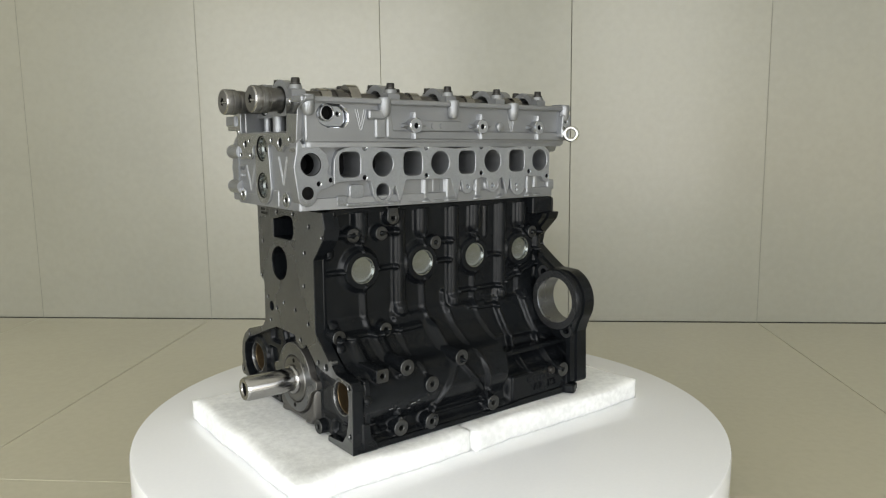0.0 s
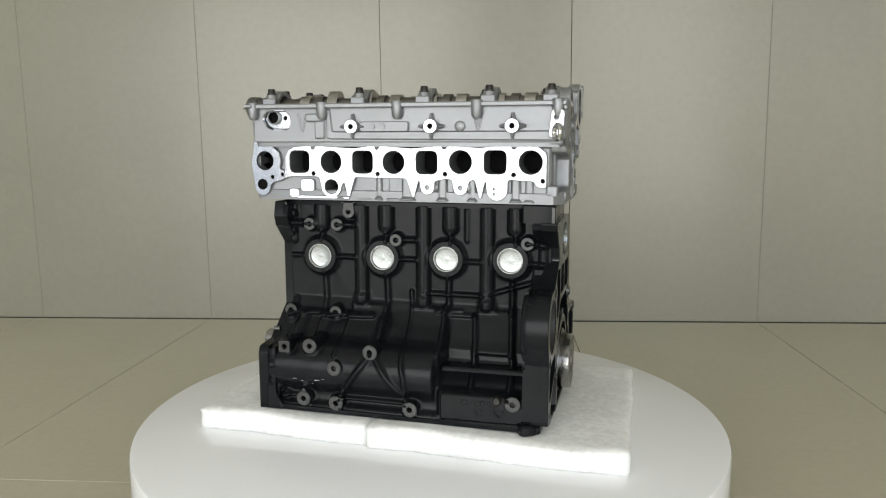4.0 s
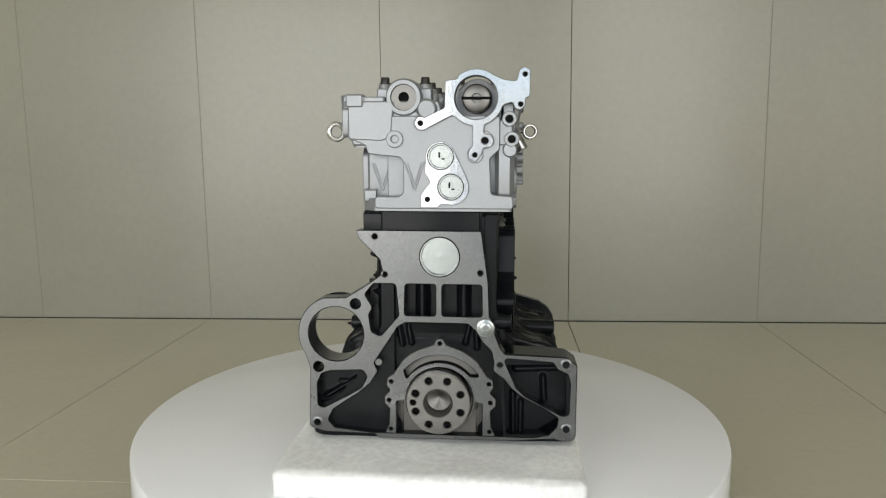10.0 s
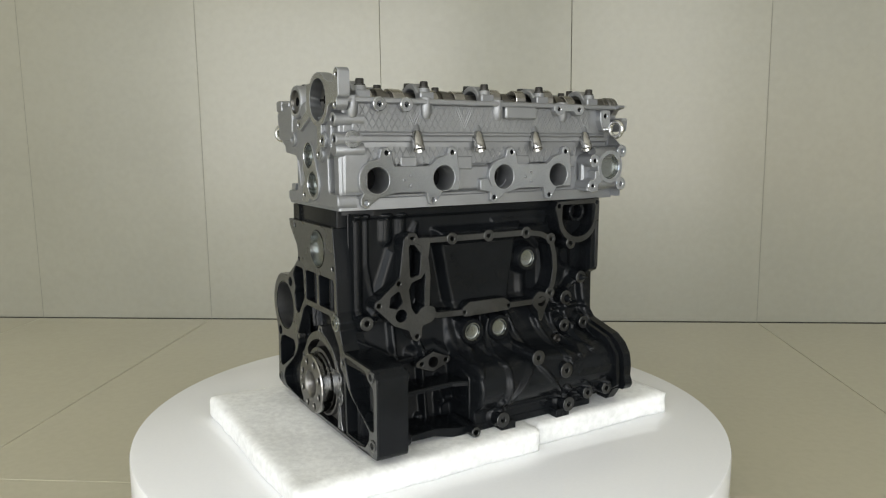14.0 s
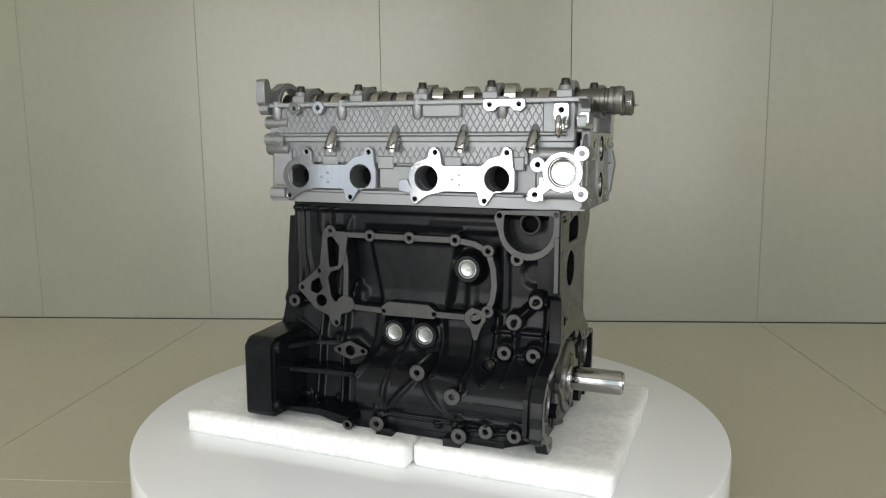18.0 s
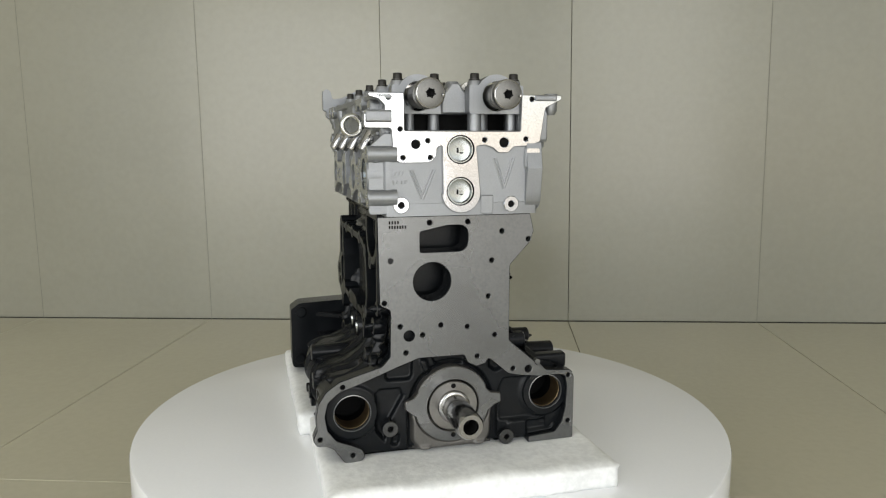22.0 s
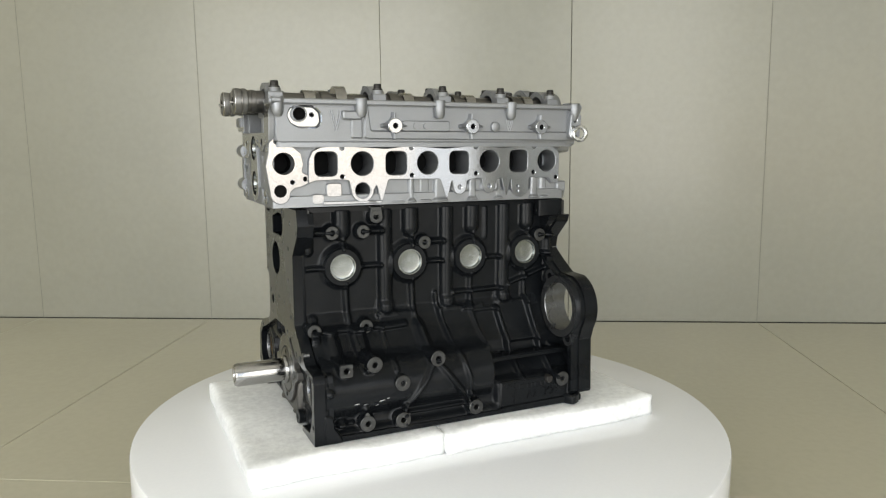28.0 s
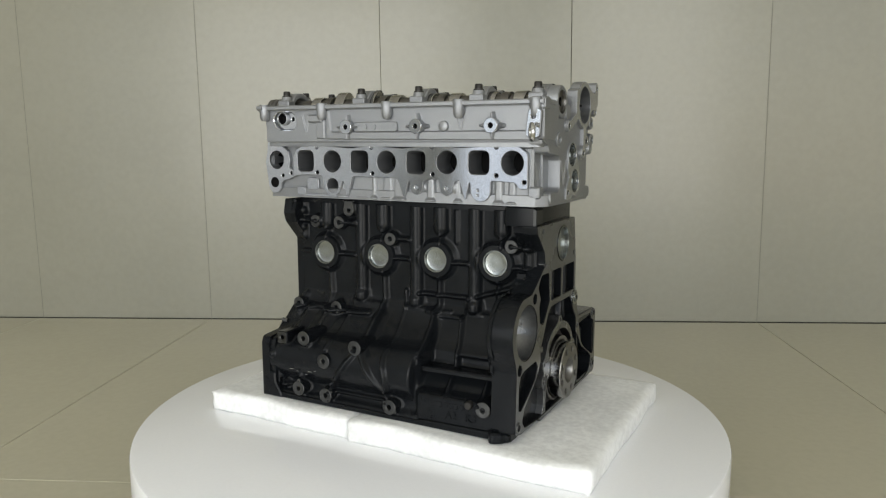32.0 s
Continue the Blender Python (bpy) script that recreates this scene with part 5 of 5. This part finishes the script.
def exhaust_side_head():
    for x0, x1, tab in ((153, 55, (33, 345)), (-43, -141, (-4, 357))):
        def make(g):
            o = [(p[0], p[1], 0) for p in arc(x0, 361, 26, -40, 60, 8)] + [(x0 - 2, 388), (x0 - 5, 400), (x0 - 13, 403), (x0 - 20, 396), (x0 - 23, 378)]
            o += [(x1 + 22, 378), (x1 + 10, 388), (x1 - 5, 392), (x1 - 8, 402), (x1 - 14, 403), (x1 - 20, 398), (x1 - 22, 378), (x1 - 24, 372), (x1 - 24, 345), (x1 + 2, 345), (x1 + 8, 336), (x1 + 15, 326), (x1 + 23, 328), (x1 + 27, 344)]
            o += [(x0 - 26, 344), (x0 - 2, 338), (x0 + 10, 330), (x0 + 16, 325), (x0 + 23, 329), (x0 + 24, 338)]
            if x0 < 0:
                o = o[:-1] + [(x0 + 24, 341), (x0 + 40, 343), (x0 + 40, 359), (x0 + 27, 360)] + []
                o = [q for q in o if not (q[0] > x0 + 22 and 343 < q[1] < 358 and q[0] < x0 + 30)]
            holes = [circle(x, z, 16.5, 28) for x, z in ((x0, 361), (x1, 361.5))] + [circle(x - 13, 395, 3.1, 10) for x in (x0, x1)] + [circle(x + 16.5, 333, 3.1, 10) for x in (x0, x1)]
            prism(g, "y", soft(o, 4), 104, 125, holes, 0.8, face=1, bore=0, sink=6)
        head_part("exhaust_flange", make, "machined aluminium exhaust flange with two ports")
        for k in range(3):
            head_part("flange_dot", lambda g: lathe(g, "y", (x0 + x1) / 2 + (2, 12, 2)[k], (353, 360, 366)[k], [(1.6, 125), (1.6, 126), (0.01, 126.4)], 8))
    # crosshatched upper wall
    head_part("hatched_wall", lambda g: prism(g, "y", soft([(-200, 421), (186, 421), (186, 456), (-200, 456)], 2), 119, 123, chamfer=0.8), "diamond hatched cast wall", [HATCH])
    head_part("hatched_wall", lambda g: prism(g, "y", soft([(-180, 380), (186, 380), (186, 416), (-180, 416)], 2), 108, 118, chamfer=0.8), "diamond hatched cast wall", [HATCH])
    head_part("wall_step", lambda g: prism(g, "y", soft([(-230, 415.5), (190, 415.5), (190, 421.5), (-230, 421.5)], 2), 108, 125, chamfer=2.2))
    head_part("cover_rail", lambda g: prism(g, "y", soft([(-257, 456), (200, 456), (200, 463), (-257, 463)], 2), 106, 130, chamfer=1.5))
    for x in (82, -31, -147, 186):
        head_part("bolt_lug", lambda g: lathe(g, "z", x, 122, [(0.01, 438), (5, 438.5), (7.5, 444), (8.5, 463), (7.5, 465), (0.01, 465)], 18))
    for x in (153, 115):
        head_part("clip_boss", lambda g: boss(g, "y", x, 455, 9, 112, 133, 3), "machined round boss")
    head_part("clip_strap", lambda g: prism(g, "y", soft([(-124, 462), (-124, 452), (-130, 446), (-140, 447), (-144, 452), (-160, 452), (-165, 447), (-174, 446), (-180, 452), (-179, 462)], 4), 112, 133, [circle(-133, 455, 2.8, 10), circle(-171, 455, 2.8, 10)], 0.8, face=1, bore=2), "machined strap pad")
    head_part("cast_step", lambda g: prism(g, "y", soft([(-40, 440), (-94, 440), (-94, 457), (-40, 457)], 4), 116, 131, chamfer=2))
    for x in (141, 55, -43, -128):
        head_part("port_step", lambda g: prism(g, "y", rrect(x - 36, 381, 24, 18, 2), 104, 119.6, chamfer=1.5))
    # slanted glow plug wells
    for x in (97, 2, -95, -189):
        def well(g):
            p, q = Vector((x - 2, 113, 436)), Vector((x + 1, 133, 399))
            d = (q - p).normalized()
            turned(g, q, d, [(6.6, -40), (7.0, -24), (7.6, -23), (7.8, 0), (7.2, 1.0), (5.6, -2.5), (4.2, -2.6), (3.2, -5), (0.05, -5.2)], 22, [0, 1, 1, 1, 1, 1, 2, 2])
        head_part("glow_plug_well", well, "machined slanted glow plug seat", [ALU, STEEL, DARK])
    head_part("port_wall", lambda g: prism(g, "y", soft([(-176, 327), (186, 327), (186, 344), (-176, 344)], 3), 104, 116, chamfer=2.5))
    for x, z, w, h in ((2, 361, 56, 32),):
        head_part("port_bridge", lambda g: prism(g, "y", rrect(x, z, w, h, 3), 104, 117, chamfer=2))
    head_part("side_boss", lambda g: boss(g, "y", 187, 412, 11, 100, 127, 4.5, 3), "machined side boss")
    head_part("side_boss", lambda g: lathe(g, "x", 116, 399, [(9, 170), (9, 206), (7.5, 208), (0.01, 208)], 16))
    for x, z in ((100, 440), (22, 440)):
        cast_vee("y", x, z, 26, 26, 123.0, 1)

    # coolant housing at the timing end: a ring with four arms
    def housing(g):
        prism(g, "y", circle(-229, 372, 25, 36), 106, 140, [circle(-229, 372, 18, 28)], 0.8, face=1, bore=1)
        for k, (x, z) in enumerate(((-198, 381), (-252, 395), (-195, 344), (-252, 346))):
            boss(g, "y", x, z, 9.5, 106, 140.4, 3.2)
            d = Vector((x + 229, z - 372)).normalized()
            e = Vector((-d.y, d.x))
            p, q = Vector((-229, 372)) + d * 20.5, Vector((x, z)) - d * 4.5
            prism(g, "y", [tuple(p + e * 7), tuple(p - e * 7), tuple(q - e * 6), tuple(q + e * 6)], 106, 139.8, chamfer=0.8, face=1)
        prism(g, "y", soft([(-184, 336), (-206, 336), (-206, 366), (-200, 366), (-199, 342), (-184, 342)], 2), 106, 139.5, chamfer=0.8, face=1)
    head_part("coolant_flange", housing, "machined coolant outlet flange with four bolt holes")
    plug("y", -229, 372, 17.6, 137, 1, head, deep=5)
    head_part("coolant_body", lambda g: prism(g, "y", soft([(-190, 340), (-256, 340), (-256, 398), (-190, 390)], 8), 113, 122, chamfer=3))
    for z in (393, 347):
        head_part("coolant_boss", lambda g: lathe(g, "x", 130, z, [(8.5, -200), (8.5, -253), (6.5, -257), (0.01, -257)], 18))
    head_part("corner_tab", lambda g: prism(g, "y", soft([(-246, 430), (-260, 430), (-260, 444), (-250, 444), (-244, 438)], 3), 112, 141, [circle(-253, 437, 3, 10)], 0.8, face=1, bore=2))
    head_part("hook_pad", lambda g: prism(g, "y", soft([(-214, 456), (-214, 440), (-220, 424), (-234, 424), (-234, 456)], 5), 112, 132, [circle(-224, 447, 3, 10)], 1, face=1, bore=2))
    # solid dark plate on the wall, painted as the shade of the tensioner opening
    head_part("cavity_shade", lambda g: prism(g, "y", soft([(-206, 402), (-244, 402), (-244, 420), (-206, 420)], 3), 104, 112, chamfer=1), "", [DARK])


def eye(x, y, z, r, face_yaw, label):
    """A forged lifting eye with its threaded shank."""
    def make(g):
        c = math.cos(radians(face_yaw))
        s = math.sin(radians(face_yaw))
        ring = [(x + r * math.cos(a) * c, y + r * math.cos(a) * s, z + r * math.sin(a)) for a in (2 * math.pi * i / 28 for i in range(28))]
        pipe(g, ring, 3.2, 10, closed=True)
        inward = -1 if y > 0 else 1
        pipe(g, [(x, y + inward * r, z), (x, y + inward * (r + 4), z), (x, y + inward * (r + 16), z)], [4.5, 3.2, 3.2], 10)
    head_part("lifting_eye", make, label, [CHROME], 60)


def front_end():
    def face(g):
        o = [(143, 441), (143, 424), (112, 424), (110, 391), (103, 385), (69, 385), (60, 392), (59, 402), (53, 405), (52, 349)] + [(p[0], p[1], 0) for p in arc(30, 350, 23.5, 0, -180, 12)] + [(12, 404), (2, 405), (-8, 402), (-15, 396), (-27, 396), (-34, 403), (-54, 404), (-67, 409), (-71, 436), (-73, 448), (-93, 458, 2), (-93, 463, 2), (-43, 463, 2), (-42, 421, 2), (97, 421, 2), (97, 463, 2), (138, 463, 2), (138, 459, 3), (126, 456), (119, 449), (120, 441, 2)]
        holes = [circle(u, v, 2.8, 10) for u, v in ((102, 423), (70, 410), (99, 391), (67, 391), (2, 411), (-49, 412), (115, 458), (-56, 458))] + [circle(84, 406, 5, 14), circle(-22, 408, 5.5, 14)]
        holes += [circle(31, 400, 16, 28), circle(31, 352, 16, 28)]
        prism(g, "x", soft(o, 4), -246, -257, holes, 0.8, face=1, bore=2, sink=3.2)
    head_part("timing_face", face, "machined aluminium timing face with bolt holes")
    for z in (400, 352):
        plug("x", 31, z, 15.2, -255.6, -1, head, deep=4.6)
        for dy, dz, w, h in ((2, -1, 2.2, 6), (-2.5, -4, 4, 1.6)):
            head_part("plug_stamp", lambda g: prism(g, "x", rrect(31 + dy, z + dz, w, h, 0.6), -250, -251.8, chamfer=0.2), "black ink mark", [DARK])
    head_part("front_wall", lambda g: prism(g, "x", soft([(138, 327), (-64, 327), (-64, 402), (-58, 418), (120, 418), (138, 402)], 4), -251, -253.6, [circle(31, 400, 15.9, 28), circle(31, 352, 15.9, 28), circle(84, 406, 5.2, 14), circle(-22, 408, 5.7, 14)] + [circle(u, v, 3.2, 10) for u, v in ((70, 410), (99, 391), (67, 391), (2, 411), (-49, 412))], chamfer=0.6, bore=1, sink=2.6))
    for y, z in ((101, 337), (-32, 336)):
        head_part("bolt_boss", lambda g: boss(g, "x", y, z, 9.5, -248, -256.2, 3.6, 1.6), "round machined boss")
    head_part("cast_pad", lambda g: prism(g, "x", rrect(-2, 336, 16, 22, 2), -250, -255, chamfer=1))
    for y, z, w, h in ((76, 360, 30, 34), (-23, 372, 26, 36)):
        cast_vee("x", y, z, w, h, -253.6, -1)
    cast_text("227", pose(-253.9, 110, 370, 90, 0, -90), 9, ALU, head)
    for y, z, w, h in ((109, 363, 3, 4), (105, 363, 3, 4), (99, 363, 3, 4), (95, 363, 3, 4)):
        head_part("cast_number_bar", lambda g: prism(g, "x", rrect(y, z, w, h, 1), -252, -254.6, chamfer=0.5))
    head_part("side_pad", lambda g: prism(g, "x", rrect(-58, 390, 20, 26, 4), -252.8, -258, chamfer=2, face=1))
    for y, x, r in ((10, -241, 8.5), (-36, -238, 6), (84, -222, 6), (52, -212, 7), (-8, -212, 8)):
        head_part("tray_post", lambda g: lathe(g, "z", x, y, [(r, 420), (r - 0.6, 458), (0.01, 458)], 16))
    head_part("tray_shadow", lambda g: prism(g, "x", [(94, 421), (-40, 421), (-40, 452), (94, 452)], -196, -204, chamfer=0), "", [DARK])
    for y in (104, -50):
        head_part("tray_end", lambda g: prism(g, "x", soft([(y - 8, 420), (y + 8, 420), (y + 8, 460), (y - 8, 460)], 2), -200, -250, chamfer=1))


def rear_end():
    head_part("rear_wall", lambda g: prism(g, "x", soft([(-50, 327), (121, 327), (121, 343), (94, 345), (92, 388), (104, 400), (104, 440), (-78, 440), (-78, 412), (-60, 404), (-58, 394), (-18, 390), (-14, 384), (-14, 347), (-20, 342), (-50, 342)], 5), 180, 206, [circle(32, 391, 15.9, 28), circle(44.5, 354, 15.9, 28)], chamfer=1.2, bore=1))
    for y, z, w, h, d in ((-43, 365, 26, 34, 186.0), (0, 367, 24, 34, 206.0)):
        cast_vee("x", y, z, w, h, d, 1)
    head_part("recess_wall", lambda g: prism(g, "x", rrect(-20, 367, 32, 56, 3), 172, 189, chamfer=1))
    head_part("shoulder", lambda g: prism(g, "x", soft([(-82, 411), (-40, 409), (-28, 414), (-24, 458), (-82, 458)], 6), 186, 207.2, chamfer=2))

    def cover(g):
        o = [(p[0], p[1], 0) for p in arc(32, 391, 18, 20, 190, 8)] + [(13, 372), (20, 360), (12, 350), (8, 344), (8, 329, 2), (28, 329, 2), (32, 333)] + [(p[0], p[1], 0) for p in arc(45, 354, 22, -110, 10, 8)] + [(62, 370)]
        prism(g, "x", soft(o, 5), 198, 208.5, [circle(32, 391, 16, 28), circle(44.5, 354, 16, 28), circle(16, 339, 3.2, 12)], 0.6, face=1, bore=1, sink=2.2)
    head_part("plug_pad", cover, "machined pad round two core plugs")
    for y, z in ((32, 391), (44.5, 354)):
        plug("x", y, z, 15.2, 206.8, 1, head, deep=6)
        for dy, dz, w, h in ((-2, 2, 2.2, 7), (2.5, -3, 4, 1.6)):
            head_part("plug_stamp", lambda g: prism(g, "x", rrect(y + dy, z + dz, w, h, 0.6), 200, 201.6, chamfer=0.2), "black ink mark", [DARK])
    head_part("bolt_boss", lambda g: boss(g, "x", -24, 412, 10.5, 198, 209, 4.5, 3.5, 0), "round cast boss with a tapped hole")

    def pump(g):
        o = [(p[0], p[1], 0) for p in arc(75, 461, 33.5, 128, 52, 8)] + [(108, 482), (123, 480), (126, 493), (132, 497), (139, 493), (139, 462), (133, 460), (134, 452), (128, 446), (121, 448), (119, 456), (107, 452)]
        o += [(p[0], p[1], 0) for p in arc(75, 461, 33.5, -28, -72, 5)] + [(84, 418), (92, 418), (97, 411), (94, 402), (84, 402), (82, 394), (75, 384), (66, 389), (66, 398), (71, 404), (71, 428)]
        o += [(p[0], p[1], 0) for p in arc(75, 461, 33.5, -104, -138, 4)] + [(46, 440), (18, 426), (13, 423), (5, 423), (0, 431), (5, 439), (14, 438), (37, 449), (38, 481), (52, 483)]
        holes = [circle(75, 461, 25.8, 40), circle(133, 488, 3, 10), circle(128, 453, 3, 10), circle(8, 431, 3.2, 10), circle(86, 410, 4.5, 12), circle(74, 393, 3.2, 10)]
        prism(g, "x", soft(o, 4), 196, 211, holes, 0.8, face=1, bore=0, sink=4.4)
    head_part("pump_flange", pump, "machined vacuum pump flange ring with arms")
    head_part("pump_barrel", lambda g: lathe(g, "x", 75, 461, [(25.8, 211), (25.8, 194), (31, 194), (31, 209)], 40))
    for y, z, r, x0 in ((86, 411, 10.5, 190), (74, 393, 10, 190), (8, 431, 8.5, 194), (115, 436, 9, 170), (118, 412, 9, 176)):
        head_part("arm_boss", lambda g: boss(g, "x", y, z, r, x0, 209, 4.6, 2.5, 0, taper=1.0))
    head_part("rear_corner", lambda g: prism(g, "x", soft([(98, 344), (121, 344), (122, 394), (116, 408), (98, 408)], 6), 166, 200, chamfer=5))
    head_part("end_panel", lambda g: prism(g, "y", soft([(166, 341), (202, 341), (202, 409), (166, 409)], 6), 103, 119, chamfer=3))
    head_part("cam_end_ring", lambda g: lathe(g, "x", -13, 462, [(22, 186), (22, 205), (20.5, 207), (16, 207), (15.2, 203.5), (6.5, 203.5), (5.8, 198), (0.01, 198)], 40, [0, 0, 0, 1, 1, 2, 2]), "cast ring round the inlet camshaft end", [ALU, CAMSTEEL, DARK])
    head_part("rail_end", lambda g: prism(g, "x", soft([(-85, 456), (-36, 456), (-36, 463), (-85, 463)], 2), 190, 208, chamfer=1.5))
    head_part("rail_lug", lambda g: prism(g, "x", soft([(-84, 450), (-62, 450), (-62, 466), (-84, 466)], 3), 190, 209, chamfer=2))
    head_part("rail_lug", lambda g: lathe(g, "x", 15, 448, [(13, 186), (13, 204), (10, 207), (0.01, 207)], 20))


intake_flange()
intake_wall()
exhaust_side_head()
front_end()
rear_end()
head_part("cam_tail", lambda g: (lathe(g, "x", 75, 461, [(0.01, 190), (17, 190), (17, 199), (15.5, 200), (6, 200), (5.5, 196), (0.01, 195)], 28, [0, 0, 0, 0, 1, 1]), prism(g, "x", rrect(75, 461, 36, 3.5, 0.5), 196, 200.3, chamfer=0.3, face=1, side=1)), "steel camshaft end with a drive slot", [CAMSTEEL, DARK])
eye(-226, 152, 427, 11, 96, "bright forged lifting eye at the timing end")
eye(197, -98, 421, 9.5, 120, "bright forged lifting eye at the flywheel end")


# ---- camshafts and their caps ----
def camshaft(y, tag):
    z = 461
    cam_ob = one("camshaft", [CAMSTEEL, DARK], engine, lambda g: lathe(g, "x", y, z, [(0.01, 196), (13, 196), (13, -238), (14.6, -238), (14.6, -272), (16, -273), (16, -288), (15, -290), (8, -290), (7, -286), (0.01, -280)], 32, [0, 0, 0, 0, 0, 0, 0, 0, 1, 1]), tag, 40)
    one("nose_ring", [STEEL, NOSE, DARK], cam_ob, lambda g: lathe(g, "x", y, z, [(15.2, -273), (16.8, -274), (16.8, -279), (15.8, -279.6), (15.8, -281.4), (16.8, -282), (16.8, -288.6), (16, -289.8), (15, -290.3), (4.8, -290.5), (4.4, -287), (0.01, -284)], 36, [1, 1, 1, 1, 1, 1, 0, 0, 1, 2, 2]), "ground steel camshaft nose", 40)
    for k in range(6):
        a = radians(60 * k + 12)
        one("nose_notch", [DARK], cam_ob, lambda g: prism(g, "x", rrect(y + 5.0 * math.cos(a), z + 5.0 * math.sin(a), 1.8, 1.8, 0.6), -289.8, -290.7, chamfer=0.1))
    one("nose_collar", [CAMSTEEL], cam_ob, lambda g: lathe(g, "x", y, z, [(14, -262), (15.4, -263), (15.4, -268), (14, -269)], 32), "dull steel collar behind the nose", 40)
    one("dowel_pin", [STEEL], cam_ob, lambda g: lathe(g, "x", y - 13, z - 2, [(1.6, -288), (1.6, -296), (0.01, -296.5)], 10))
    rnd = random.Random(int(y) + 40)
    for c in (-169, -70, 30, 129):
        for dx in (-22, 22):
            a = rnd.uniform(0, 2 * math.pi)
            def lobe_mesh(g):
                pts = []
                for i in range(28):
                    t = 2 * math.pi * i / 28
                    d = max(0.0, math.cos(t - a)) ** 3
                    pts.append((y + (17 + 7.5 * d) * math.cos(t), z + (17 + 7.5 * d) * math.sin(t)))
                prism(g, "x", pts, c + dx - 8, c + dx + 8, chamfer=0.8)
            one("cam_lobe", [LOBE], cam_ob, lobe_mesh, "polished cam lobe", 40)
        one("thrust_collar", [CAMSTEEL], cam_ob, lambda g: lathe(g, "x", y, z, [(16.5, c - 6), (16.5, c + 6), (0.01, c + 6)], 28))
    return cam_ob


def cam_cap(x, y, spread=24, w=20, foot=424):
    """A cast bearing cap over the camshaft with two black bolts in tall bosses."""
    z = 461
    def make(g):
        o = [(y - spread - 9, foot), (y - spread - 9, 474)] + [(p[0], p[1], 0) for p in arc(y, z, 25, 150, 30, 10)] + [(y + spread + 9, 474), (y + spread + 9, foot)]
        i = circle(y, z, 17.2, 28)
        prism(g, "x", soft(o, 3), x - w / 2, x + w / 2, [i], 1.5)
        for s in (-1, 1):
            lathe(g, "z", x, y + s * spread, [(8.8, foot), (8.2, 477.5), (7.2, 479), (0.01, 479)], 18)
    cap = one("cam_cap", [ALU], engine, make, "cast aluminium camshaft bearing cap")
    for s in (-1, 1):
        one("cap_bolt", [BOLT], cap, lambda g: lathe(g, "z", x, y + s * spread, [(7.2, 478.9), (7.2, 480.4), (5.6, 480.8), (5.4, 486.6), (4.6, 487.6), (3.0, 487.6), (2.8, 484), (0.01, 484)], 12), "black flanged bolt", 40)
    return cap


camshaft(-14, "dark steel inlet camshaft with polished lobes")
camshaft(75, "dark steel exhaust camshaft with polished lobes")
for x in (-241, -99, 0, 95, 182):
    cam_cap(x, -14, 24 if x < 170 else 25, foot=424 if x > -215 else 441)
for x in (-221, -124, -27, 70, 163):
    cam_cap(x, 75, 22, foot=424 if x > -215 else 441)
one("cam_cap", [ALU], engine, lambda g: (prism(g, "x", soft([(14, 441), (14, 462), (22, 470), (26, 477), (36, 477), (40, 470), (48, 462), (48, 441)], 3), -206, -234, chamfer=2), lathe(g, "z", -220, 31, [(9, 450), (8.5, 477), (7, 479), (0.01, 479)], 18)), "cast aluminium bridge between the front caps")


table = turntable()
foam_a = foam_slab(-0.312, -0.0500, -0.157, 0.197, TABLE_Z, FOAM_Z, 3, "thick white foam pad with torn edges under the engine")
foam_b = foam_slab(-0.0502, 0.303, -0.163, 0.2095, TABLE_Z, FOAM_Z, 8, "thick white foam pad with soft edges under the engine")
tiles()


def motions():
    rows = [(0.5 * k, pose(0, 0, 0, 0, 0, TURN_START + TURN_RATE * 0.5 * k)) for k in range(65)]
    for thing in (engine, table, foam_a, foam_b):
        walk(thing, rows)


motions()
